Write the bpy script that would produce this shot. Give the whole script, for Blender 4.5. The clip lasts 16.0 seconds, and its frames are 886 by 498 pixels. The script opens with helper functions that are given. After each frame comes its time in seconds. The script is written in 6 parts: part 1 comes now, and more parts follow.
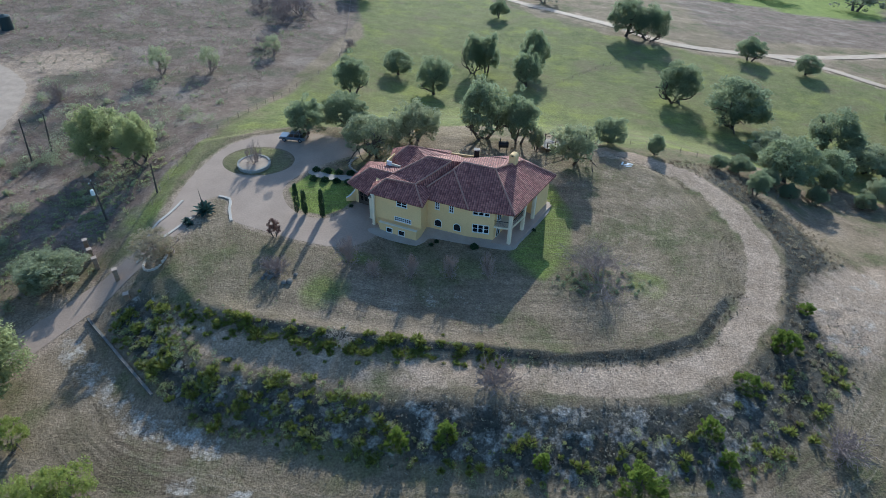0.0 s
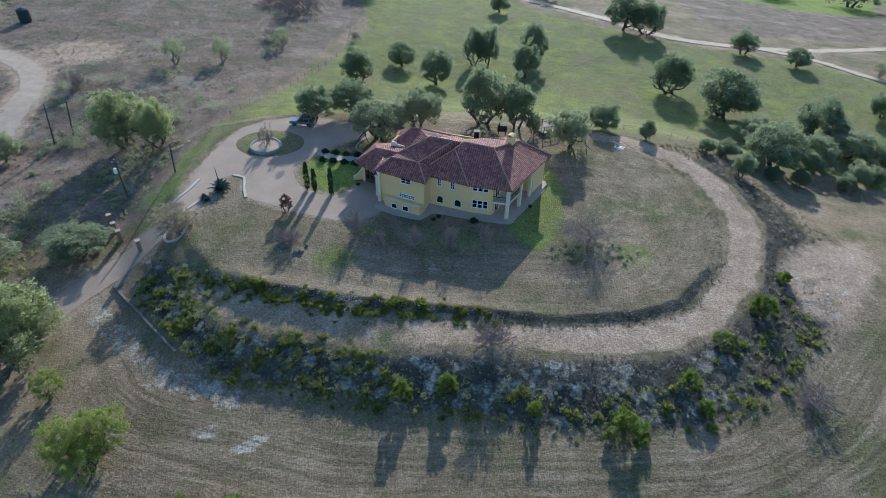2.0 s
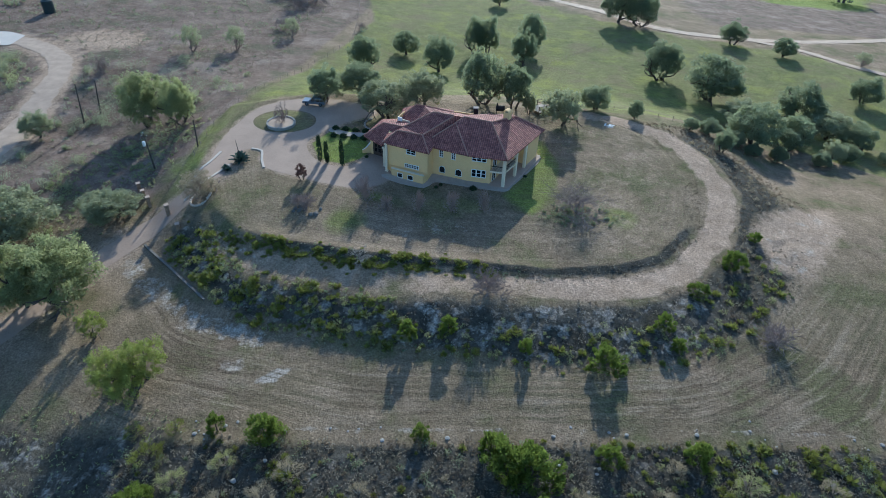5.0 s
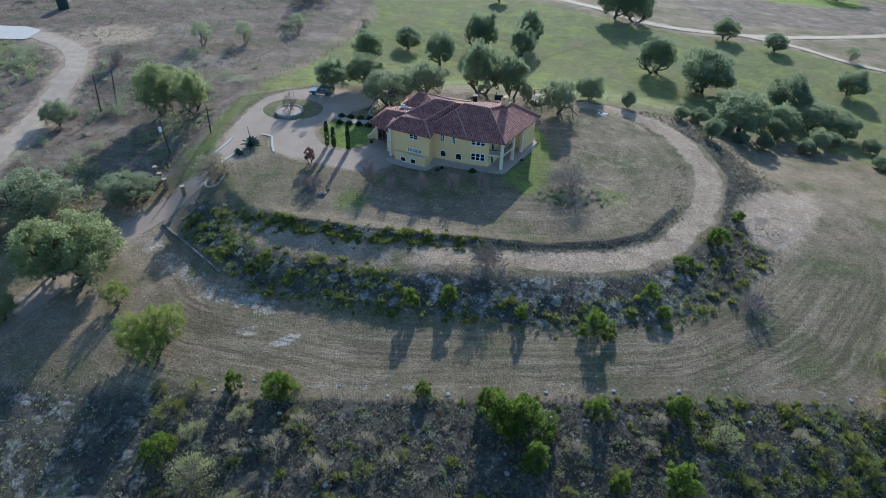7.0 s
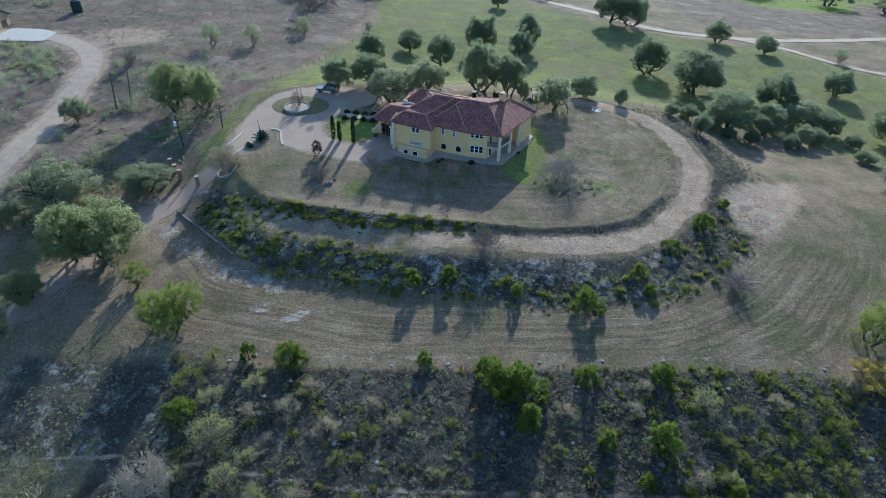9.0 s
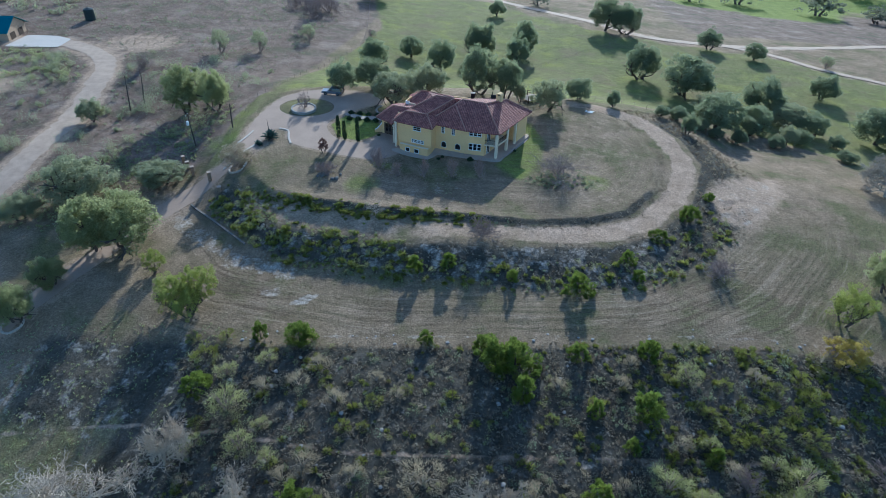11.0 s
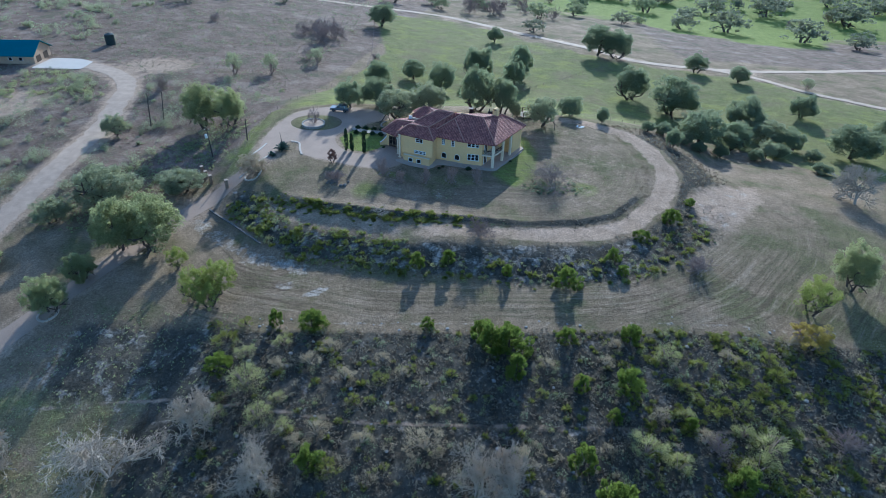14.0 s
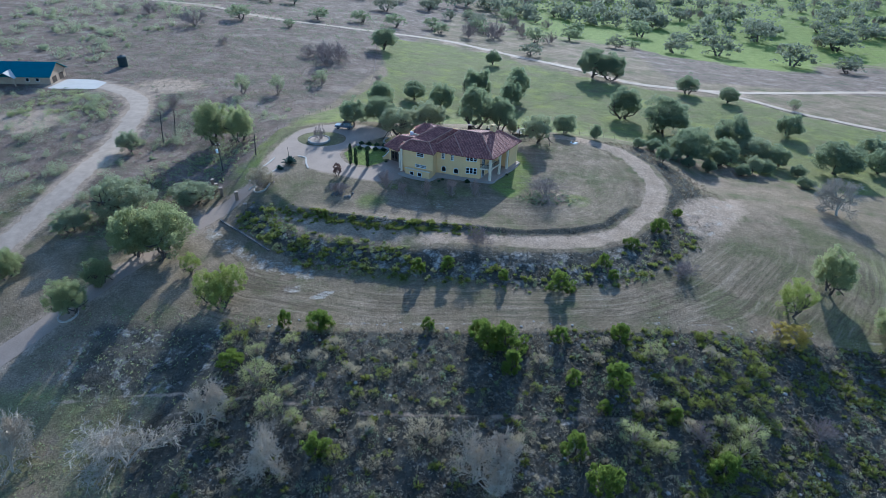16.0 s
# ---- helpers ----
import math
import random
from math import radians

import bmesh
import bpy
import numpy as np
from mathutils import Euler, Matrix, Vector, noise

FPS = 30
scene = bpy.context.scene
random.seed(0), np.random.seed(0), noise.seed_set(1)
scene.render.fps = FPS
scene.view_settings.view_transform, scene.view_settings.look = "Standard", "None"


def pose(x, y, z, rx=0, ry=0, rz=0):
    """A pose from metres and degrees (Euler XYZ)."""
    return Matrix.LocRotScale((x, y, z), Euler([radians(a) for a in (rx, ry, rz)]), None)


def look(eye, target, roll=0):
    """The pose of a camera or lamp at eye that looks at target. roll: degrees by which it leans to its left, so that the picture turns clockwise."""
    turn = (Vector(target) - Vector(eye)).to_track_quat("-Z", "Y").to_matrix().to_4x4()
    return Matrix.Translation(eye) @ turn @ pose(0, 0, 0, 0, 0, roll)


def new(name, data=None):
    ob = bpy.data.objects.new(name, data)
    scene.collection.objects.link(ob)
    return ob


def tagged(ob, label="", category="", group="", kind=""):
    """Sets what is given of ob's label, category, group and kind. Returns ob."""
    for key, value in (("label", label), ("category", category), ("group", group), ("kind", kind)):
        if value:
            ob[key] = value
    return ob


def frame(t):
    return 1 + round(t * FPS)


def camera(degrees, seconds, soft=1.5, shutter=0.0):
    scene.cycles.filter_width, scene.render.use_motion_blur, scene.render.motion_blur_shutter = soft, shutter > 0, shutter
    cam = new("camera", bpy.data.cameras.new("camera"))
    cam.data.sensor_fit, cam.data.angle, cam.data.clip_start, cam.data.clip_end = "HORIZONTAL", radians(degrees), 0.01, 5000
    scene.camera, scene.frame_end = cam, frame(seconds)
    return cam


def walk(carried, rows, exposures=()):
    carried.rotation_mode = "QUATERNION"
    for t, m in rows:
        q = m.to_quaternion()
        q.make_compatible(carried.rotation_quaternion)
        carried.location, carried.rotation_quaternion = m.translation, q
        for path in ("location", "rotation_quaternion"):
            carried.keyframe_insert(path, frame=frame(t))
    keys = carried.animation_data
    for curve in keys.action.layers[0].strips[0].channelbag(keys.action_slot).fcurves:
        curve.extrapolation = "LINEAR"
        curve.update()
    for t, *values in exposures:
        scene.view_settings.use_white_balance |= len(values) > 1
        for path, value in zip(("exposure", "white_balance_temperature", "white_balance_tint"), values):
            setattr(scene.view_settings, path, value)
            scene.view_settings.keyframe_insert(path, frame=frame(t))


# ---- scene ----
cam = camera(69.8, 16.0, 0.5)
METRES, EYE, TILT, LEAN, TURN = 57.0, 62.5, 0.0, 0.0, 0.0
ROWS = [
    (0.0, 0.0, 0.0, 0.0, 1.12, -38.1, -1.42),
    (0.5, 0.0005, -0.0326, 0.0025, 1.18, -38.09, -1.43),
    (1.0, 0.002, -0.0646, 0.0059, 1.25, -38.12, -1.4),
    (1.5, 0.0028, -0.0968, 0.0085, 1.3, -38.12, -1.4),
    (2.0, 0.0041, -0.1294, 0.011, 1.33, -38.12, -1.37),
    (2.5, 0.005, -0.1614, 0.014, 1.36, -38.13, -1.36),
    (3.0, 0.0059, -0.1935, 0.0168, 1.41, -38.14, -1.35),
    (3.5, 0.007, -0.2256, 0.0199, 1.47, -38.15, -1.34),
    (4.0, 0.0079, -0.2575, 0.0227, 1.51, -38.15, -1.34),
    (6.5, 0.013, -0.4159, 0.0362, 1.63, -38.06, -1.3),
    (7.0, 0.0135, -0.4469, 0.0388, 1.65, -38.02, -1.29),
    (7.5, 0.0145, -0.4778, 0.0419, 1.66, -37.9, -1.28),
    (8.0, 0.0158, -0.5086, 0.0447, 1.7, -37.75, -1.27),
    (8.5, 0.017, -0.5393, 0.0479, 1.72, -37.57, -1.27),
    (9.0, 0.0181, -0.5701, 0.0506, 1.72, -37.35, -1.25),
    (11.5, 0.0224, -0.7226, 0.0653, 1.74, -36.05, -1.26),
    (12.0, 0.0234, -0.753, 0.0682, 1.76, -35.71, -1.26),
    (12.5, 0.024, -0.7832, 0.0714, 1.75, -35.34, -1.26),
    (13.0, 0.0246, -0.8135, 0.0746, 1.76, -34.89, -1.27),
    (13.5, 0.0259, -0.8439, 0.078, 1.77, -34.41, -1.26),
    (14.0, 0.0267, -0.8739, 0.0816, 1.77, -33.9, -1.26),
    (14.5, 0.0276, -0.9043, 0.0847, 1.77, -33.37, -1.26),
    (15.0, 0.0288, -0.9347, 0.0878, 1.77, -32.84, -1.27),
    (15.5, 0.0296, -0.9646, 0.0909, 1.77, -32.32, -1.27),
    (16.0, 0.031, -0.995, 0.094, 1.77, -31.79, -1.27),
]
walk(cam, [(t, pose(0, 0, EYE, TILT, LEAN, TURN) @ pose(METRES * x, METRES * y, METRES * z, 90 + pitch, roll, yaw)) for t, x, y, z, yaw, pitch, roll in ROWS],
     [(0, 0.43, 4900, 1), (9, 0.40, 4760, 1), (16, 0.50, 4540, 3)])

# ---------------------------------------------------------------- light
SUN_AZ, SUN_EL = 82.0, 20.8        # degrees: counter-clockwise from +x, above the horizon
world = bpy.data.worlds.new("sky")
scene.world = world
world.use_nodes = True
wn = world.node_tree
sky = wn.nodes.new("ShaderNodeTexSky")
sky.sky_type = "NISHITA"
sky.sun_disc = False
sky.sun_elevation, sky.sun_rotation = radians(SUN_EL), radians(90 - SUN_AZ)
sky.air_density, sky.dust_density, sky.ozone_density = 1.0, 0.9, 2.0
wn.nodes["Background"].inputs["Strength"].default_value = 0.135
wn.links.new(sky.outputs[0], wn.nodes["Background"].inputs["Color"])
sun = new("sun", bpy.data.lights.new("sun", "SUN"))
sun.data.energy, sun.data.angle, sun.data.color = 4.2, radians(0.6), (1.0, 0.865, 0.69)
ce, se = math.cos(radians(SUN_EL)), math.sin(radians(SUN_EL))
sun.matrix_world = look((ce * math.cos(radians(SUN_AZ)) * 300, 80 + ce * math.sin(radians(SUN_AZ)) * 300, se * 300), (0, 80, 0))

# ---------------------------------------------------------------- ground shape
# ground begin
LOW_NEAR = [(0, 33, .8), (-20, 34, -.2), (40, 31, 2.8), (20, 25, 1.7), (37, 20, 1.8), (50, 20, 1.7), (40, 13, 1.3),
            (42, 4, -1.2), (19, 8, .1), (-8, 18, -.1), (-24, 8, -.9), (-27, 25, -.2), (-44, 22, -2.1), (-54, 13, -4.1),
            (-59, 5, -7), (-33, 5, -3.5), (-55, 34, 0), (22, -2, -1.2), (0, -3, -2), (-61, 47, -1.6), (-46, 59, -.7),
            (66, 24, 0), (0, -25, -5), (70, -20, -6), (-70, -20, -10), (0, -80, -12)]
LOW_FAR = [(-75, 97, -.5), (-83, 80, 1.2), (-55, 83, 1.4), (-90, 113, 1.4), (-116, 167, 1), (-56, 131, 1), (-32, 169, -3.4),
           (62, 75, 2.2), (66, 55, 2.5), (84, 70, .8), (105, 105, -5.3), (72, 97, -2.2), (68, 139, -6.5), (90, 188, -9),
           (104, 174, -7.7), (57, 213, -9), (15, 220, -9), (-4, 154, -7), (45, 122, -3.7), (64, 170, -8), (5, 125, -2),
           (202, 325, -31), (0, 330, -17), (-130, 300, -3), (100, 420, -31), (-100, 650, -26), (350, 700, -40),
           (0, 1100, -32), (260, 150, -14), (-260, 200, 2), (-260, 30, -6)]
CREST = [(-40, 70), (-36, 60), (-30, 53), (-17.4, 50.2), (-9, 48), (5, 47.8), (18, 47.6), (28, 48.2), (36, 52.5), (45.5, 63), (51, 77),
         (50, 88), (44, 99), (30, 106), (2, 108), (-28, 110), (-42, 108), (-47, 98), (-46, 86), (-43, 78)]
UPPER = [(-38, 66), (-32.5, 60), (-21.5, 57), (-10, 55), (5, 53.8), (15, 52.9), (26, 54.2), (33, 57), (40, 65.7), (43, 77),
         (42, 88), (39, 97), (28, 107), (0, 111), (-28, 112), (-46, 104), (-46, 80)]


def inside(poly, X, Y):
    """Signed distance to a closed outline, positive inside."""
    X, Y = np.asarray(X, float), np.asarray(Y, float)
    best, odd = np.full(X.shape, 1e9), np.zeros(X.shape, bool)
    for (ax, ay), (bx, by) in zip(poly, poly[1:] + poly[:1]):
        ux, uy = bx - ax, by - ay
        s = np.clip(((X - ax) * ux + (Y - ay) * uy) / (ux * ux + uy * uy), 0, 1)
        best = np.minimum(best, np.hypot(X - ax - s * ux, Y - ay - s * uy))
        if ay != by:
            odd ^= ((ay > Y) != (by > Y)) & (X < ux * (Y - ay) / uy + ax)
    return np.where(odd, best, -best)


def along(line, X, Y):
    """Distance to an open line."""
    X, Y = np.asarray(X, float), np.asarray(Y, float)
    best = np.full(X.shape, 1e9)
    for (ax, ay), (bx, by) in zip(line, line[1:]):
        ux, uy = bx - ax, by - ay
        s = np.clip(((X - ax) * ux + (Y - ay) * uy) / (ux * ux + uy * uy), 0, 1)
        best = np.minimum(best, np.hypot(X - ax - s * ux, Y - ay - s * uy))
    return best


def foot(X):
    """How far the bank reaches out from its crest."""
    return 8.2 + 1.2 * ease((np.asarray(X, float) + 10) / 10) + 2.4 * ease((np.asarray(X, float) - 2) / 12)


def flank(X, Y):
    """Distance past the low flank wall, positive on the bank's side."""
    return ((X + 48.6) * 15.1 + (Y - 62.8) * 15.5) / 21.6


def ease(v):
    v = np.clip(v, 0, 1)
    return v * v * (3 - 2 * v)


LOWS = np.array(LOW_NEAR + LOW_FAR, float)
_d = np.sqrt((LOWS[:, None, 0] - LOWS[None, :, 0]) ** 2 + (LOWS[:, None, 1] - LOWS[None, :, 1]) ** 2 + 36)
_n = len(LOWS)
_m = np.zeros((_n + 1, _n + 1))
_m[:_n, :_n] = _d - 3.0 * np.eye(_n)
_m[_n, :_n] = _m[:_n, _n] = 1
BUMPS = np.linalg.solve(_m, np.append(LOWS[:, 2], 0))


def ground(x, y):
    """The height of the ground."""
    X, Y = np.asarray(x, float), np.asarray(y, float)
    low = np.full(X.shape, BUMPS[-1])
    for (a, b, _), w in zip(LOWS, BUMPS):
        low = low + w * np.sqrt((X - a) ** 2 + (Y - b) ** 2 + 36)
    wide = 9.0 + 1.2 * ease((X + 12) / 22) + 16 * ease((Y - 88) / 22) + 4 * ease((X - 30) / 15) + 1.4 * ease((-X - 30) / 8)
    k = np.clip(1 + inside(CREST, X, Y) / wide, 0, 1)
    k = 0.45 * k + 0.55 * ease(k)
    top = 4.1 + (0.7 - 0.25 * ease((X - 8) / 8)) * ease(inside(UPPER, X, Y) / 1.5 + 0.5) - 0.35 * ease((72 - Y) / 12) * ease(inside(UPPER, X, Y) / 3) * ease((22 - X) / 8)
    top = top - 0.55 * ease(1.2 - np.hypot((X + 6.5) / 8, (Y - 74) / 6.5))
    top = top - 1.25 * ease((0 - X) / 14) * ease(1 - inside(CREST, X, Y) / 6.5) * ease((66 - Y) / 8)
    return low + (top - low) * k
# ground end


# ---------------------------------------------------------------- materials
def shade(name, rough=0.9, metal=0.0):
    m = bpy.data.materials.new(name)
    m.use_nodes = True
    b = m.node_tree.nodes["Principled BSDF"]
    b.inputs["Roughness"].default_value, b.inputs["Metallic"].default_value = rough, metal
    b.inputs["Specular IOR Level"].default_value = 0.25
    return m, m.node_tree, b


def node(t, kind, **ins):
    n = t.nodes.new(kind)
    for k, v in ins.items():
        n.inputs[k.replace("_", " ")].default_value = v
    return n


def wire(t, a, b):
    t.links.new(a, b)


def noise_at(t, scale, detail=4.0, rough=0.6, space="Object"):
    c = t.nodes.new("ShaderNodeTexCoord")
    n = node(t, "ShaderNodeTexNoise", Scale=scale, Detail=detail, Roughness=rough)
    wire(t, c.outputs[space], n.inputs["Vector"])
    return n.outputs["Fac"]


def span(t, value, lo, hi, a=0.0, b=1.0):
    n = node(t, "ShaderNodeMapRange")
    for i, v in enumerate((lo, hi, a, b)):
        n.inputs[i + 1].default_value = v
    wire(t, value, n.inputs[0])
    return n.outputs[0]


def mixed(t, fac, a, b, how="MIX"):
    n = t.nodes.new("ShaderNodeMix")
    n.data_type, n.blend_type = "RGBA", how
    for sock, v in ((n.inputs[0], fac), (n.inputs[6], a), (n.inputs[7], b)):
        if isinstance(v, bpy.types.NodeSocket):
            wire(t, v, sock)
        else:
            sock.default_value = v if isinstance(v, (int, float)) else (*v, 1)
    return n.outputs[2]


def calc(t, how, a, b):
    n = t.nodes.new("ShaderNodeMath")
    n.operation = how
    for sock, v in zip(n.inputs, (a, b)):
        if isinstance(v, bpy.types.NodeSocket):
            wire(t, v, sock)
        else:
            sock.default_value = v
    return n.outputs[0]


def bumped(t, bsdf, height, strength, dist):
    n = node(t, "ShaderNodeBump", Strength=strength, Distance=dist)
    wire(t, height, n.inputs["Height"])
    wire(t, n.outputs[0], bsdf.inputs["Normal"])


def plain(name, col, var=0.25, scale=2.0, rough=0.85, metal=0.0, bump=0.02, second=None):
    """A surface with blotches and fine grain of its colour."""
    m, t, b = shade(name, rough, metal)
    dark = tuple(c * (1 - var) for c in col)
    big = span(t, noise_at(t, scale, 3), 0.3, 0.7)
    c = mixed(t, big, dark, second or col)
    fine = span(t, noise_at(t, scale * 14, 3), 0.3, 0.7)
    c = mixed(t, calc(t, "MULTIPLY", fine, 0.35), c, tuple(min(1, v * 1.35) for v in col))
    wire(t, c, b.inputs["Base Color"])
    if bump:
        bumped(t, b, fine, 0.5, bump)
    return m


def leafy(name, dark, light, thin=0.35):
    """Foliage: each leaf of its own tone, part of the light passing through."""
    m, t, b = shade(name, 0.65)
    g = t.nodes.new("ShaderNodeNewGeometry")
    o = t.nodes.new("ShaderNodeObjectInfo")
    f = calc(t, "ADD", calc(t, "MULTIPLY", g.outputs["Random Per Island"], 0.7), calc(t, "MULTIPLY", o.outputs["Random"], 0.3))
    c = mixed(t, f, dark, light)
    wire(t, c, b.inputs["Base Color"])
    tr = t.nodes.new("ShaderNodeBsdfTranslucent")
    wire(t, mixed(t, 0.5, c, light), tr.inputs["Color"])
    mx = node(t, "ShaderNodeMixShader", Fac=thin)
    wire(t, b.outputs[0], mx.inputs[1])
    wire(t, tr.outputs[0], mx.inputs[2])
    wire(t, mx.outputs[0], t.nodes["Material Output"].inputs["Surface"])
    return m


OAK_LEAF = leafy("oak_leaves", (0.145, 0.175, 0.10), (0.355, 0.395, 0.23), 0.6)
GREY_LEAF = leafy("grey_green_leaves", (0.20, 0.215, 0.125), (0.43, 0.45, 0.27), 0.55)
OLIVE_LEAF = leafy("olive_leaves", (0.19, 0.21, 0.095), (0.46, 0.48, 0.23), 0.58)
MESQ_LEAF = leafy("yellow_green_leaves", (0.156, 0.186, 0.042), (0.432, 0.462, 0.12), 0.5)
GOLD_LEAF = leafy("golden_leaves", (0.32, 0.25, 0.05), (0.62, 0.50, 0.13), 0.5)
JUNI_LEAF = leafy("juniper_leaves", (0.06, 0.095, 0.018), (0.25, 0.31, 0.06), 0.5)
SHRUB_LEAF = leafy("shrub_leaves", (0.10, 0.12, 0.025), (0.35, 0.36, 0.085), 0.45)
# greyed leaf of low contrast: distance haze put into the colour
HAZED_LEAF = leafy("haze_toned_leaves", (0.15, 0.165, 0.115), (0.29, 0.305, 0.21), 0.55)
FEATHER_LEAF = leafy("feathery_leaves", (0.19, 0.20, 0.075), (0.46, 0.46, 0.21), 0.5)
TAN_LEAF = leafy("tan_twig_leaves", (0.24, 0.20, 0.125), (0.48, 0.41, 0.28), 0.5)
DRY_LEAF = leafy("dry_stalks", (0.22, 0.18, 0.12), (0.48, 0.42, 0.31), 0.35)
BROWN_LEAF = leafy("brown_weeds", (0.12, 0.092, 0.062), (0.27, 0.21, 0.145), 0.4)
RED_LEAF = leafy("reddish_leaves", (0.12, 0.065, 0.055), (0.27, 0.165, 0.13), 0.35)
CYP_LEAF = leafy("cypress_leaves", (0.025, 0.05, 0.02), (0.07, 0.11, 0.045), 0.3)
BARK = plain("bark", (0.11, 0.09, 0.075), 0.4, 3.0)
PALE_BARK = plain("pale_bark", (0.50, 0.42, 0.32), 0.3, 3.0)
GREY_BARK = plain("grey_twigs", (0.34, 0.255, 0.215), 0.3, 3.0)
GRAVEL = plain("pale_gravel", (0.49, 0.365, 0.262), 0.3, 0.5, bump=0.04)
PAVING = plain("drive_surface", (0.41, 0.297, 0.215), 0.2, 0.25, bump=0.02)
WALKING = plain("worn_walkway", (0.45, 0.37, 0.295), 0.2, 0.8)
CONCRETE = plain("pale_concrete", (0.60, 0.53, 0.45), 0.12, 0.4)
LIMESTONE = plain("limestone", (0.36, 0.335, 0.295), 0.25, 1.5)
TRIMSTONE = plain("pale_kerb", (0.55, 0.47, 0.38), 0.15, 1.0)
STUCCO = plain("yellow_stucco", (0.80, 0.54, 0.25), 0.08, 0.5, bump=0.01)
TRIMW = plain("cream_trim", (0.76, 0.64, 0.46), 0.08, 1.0, bump=0.005)
WHITE = plain("white_paint", (0.80, 0.79, 0.75), 0.06, 1.0, bump=0.0)
DARKWOOD = plain("dark_wood", (0.10, 0.07, 0.05), 0.3, 2.0)
POLEWOOD = plain("pole_wood", (0.10, 0.085, 0.07), 0.3, 2.0)
BLACK = plain("black_iron", (0.02, 0.02, 0.022), 0.2, 3.0, 0.5)
STONE = plain("rubble_stone", (0.20, 0.18, 0.155), 0.4, 2.0)
TANSTONE = plain("tan_block", (0.36, 0.26, 0.17), 0.3, 1.5)
TERRACE = plain("porch_paving", (0.48, 0.36, 0.27), 0.15, 0.6)
CAPTILE = plain("ridge_tiles", (0.46, 0.25, 0.18), 0.25, 2.0)
TEAL = plain("teal_metal_roof", (0.03, 0.17, 0.20), 0.15, 0.5, 0.45, 0.3)
TANK = plain("dark_green_tank", (0.03, 0.045, 0.045), 0.2, 1.0, 0.5)
GLASS, _t, _b = shade("window_glass", 0.08)
_b.inputs["Base Color"].default_value = (0.012, 0.014, 0.018, 1)
_b.inputs["Specular IOR Level"].default_value = 0.6


def roof_tiles():
    m, t, b = shade("clay_roof_tiles", 0.75)
    uv = t.nodes.new("ShaderNodeUVMap")
    uv.uv_map = "tiles"
    sep = t.nodes.new("ShaderNodeSeparateXYZ")
    wire(t, uv.outputs[0], sep.inputs[0])
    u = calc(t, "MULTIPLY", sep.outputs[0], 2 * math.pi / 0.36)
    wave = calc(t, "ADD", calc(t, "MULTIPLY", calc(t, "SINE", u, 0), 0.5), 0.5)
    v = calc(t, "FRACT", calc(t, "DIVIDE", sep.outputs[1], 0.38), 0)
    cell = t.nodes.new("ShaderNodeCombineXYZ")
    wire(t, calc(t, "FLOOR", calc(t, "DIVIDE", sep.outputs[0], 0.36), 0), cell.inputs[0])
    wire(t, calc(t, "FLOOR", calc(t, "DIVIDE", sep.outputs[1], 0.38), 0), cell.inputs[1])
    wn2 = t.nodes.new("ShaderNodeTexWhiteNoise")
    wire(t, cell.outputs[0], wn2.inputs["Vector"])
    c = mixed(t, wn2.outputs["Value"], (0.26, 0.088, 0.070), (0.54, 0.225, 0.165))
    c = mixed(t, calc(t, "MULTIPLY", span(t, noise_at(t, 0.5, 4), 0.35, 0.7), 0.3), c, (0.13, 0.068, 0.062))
    # troughs and course edges: joint dirt plus the barrels' shade, put into the colour
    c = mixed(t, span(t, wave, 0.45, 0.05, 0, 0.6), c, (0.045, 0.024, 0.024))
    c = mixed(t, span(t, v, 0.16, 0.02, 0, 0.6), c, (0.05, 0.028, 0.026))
    wire(t, c, b.inputs["Base Color"])
    bumped(t, b, calc(t, "ADD", wave, calc(t, "MULTIPLY", v, -0.5)), 1.0, 0.07)
    return m


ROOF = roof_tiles()


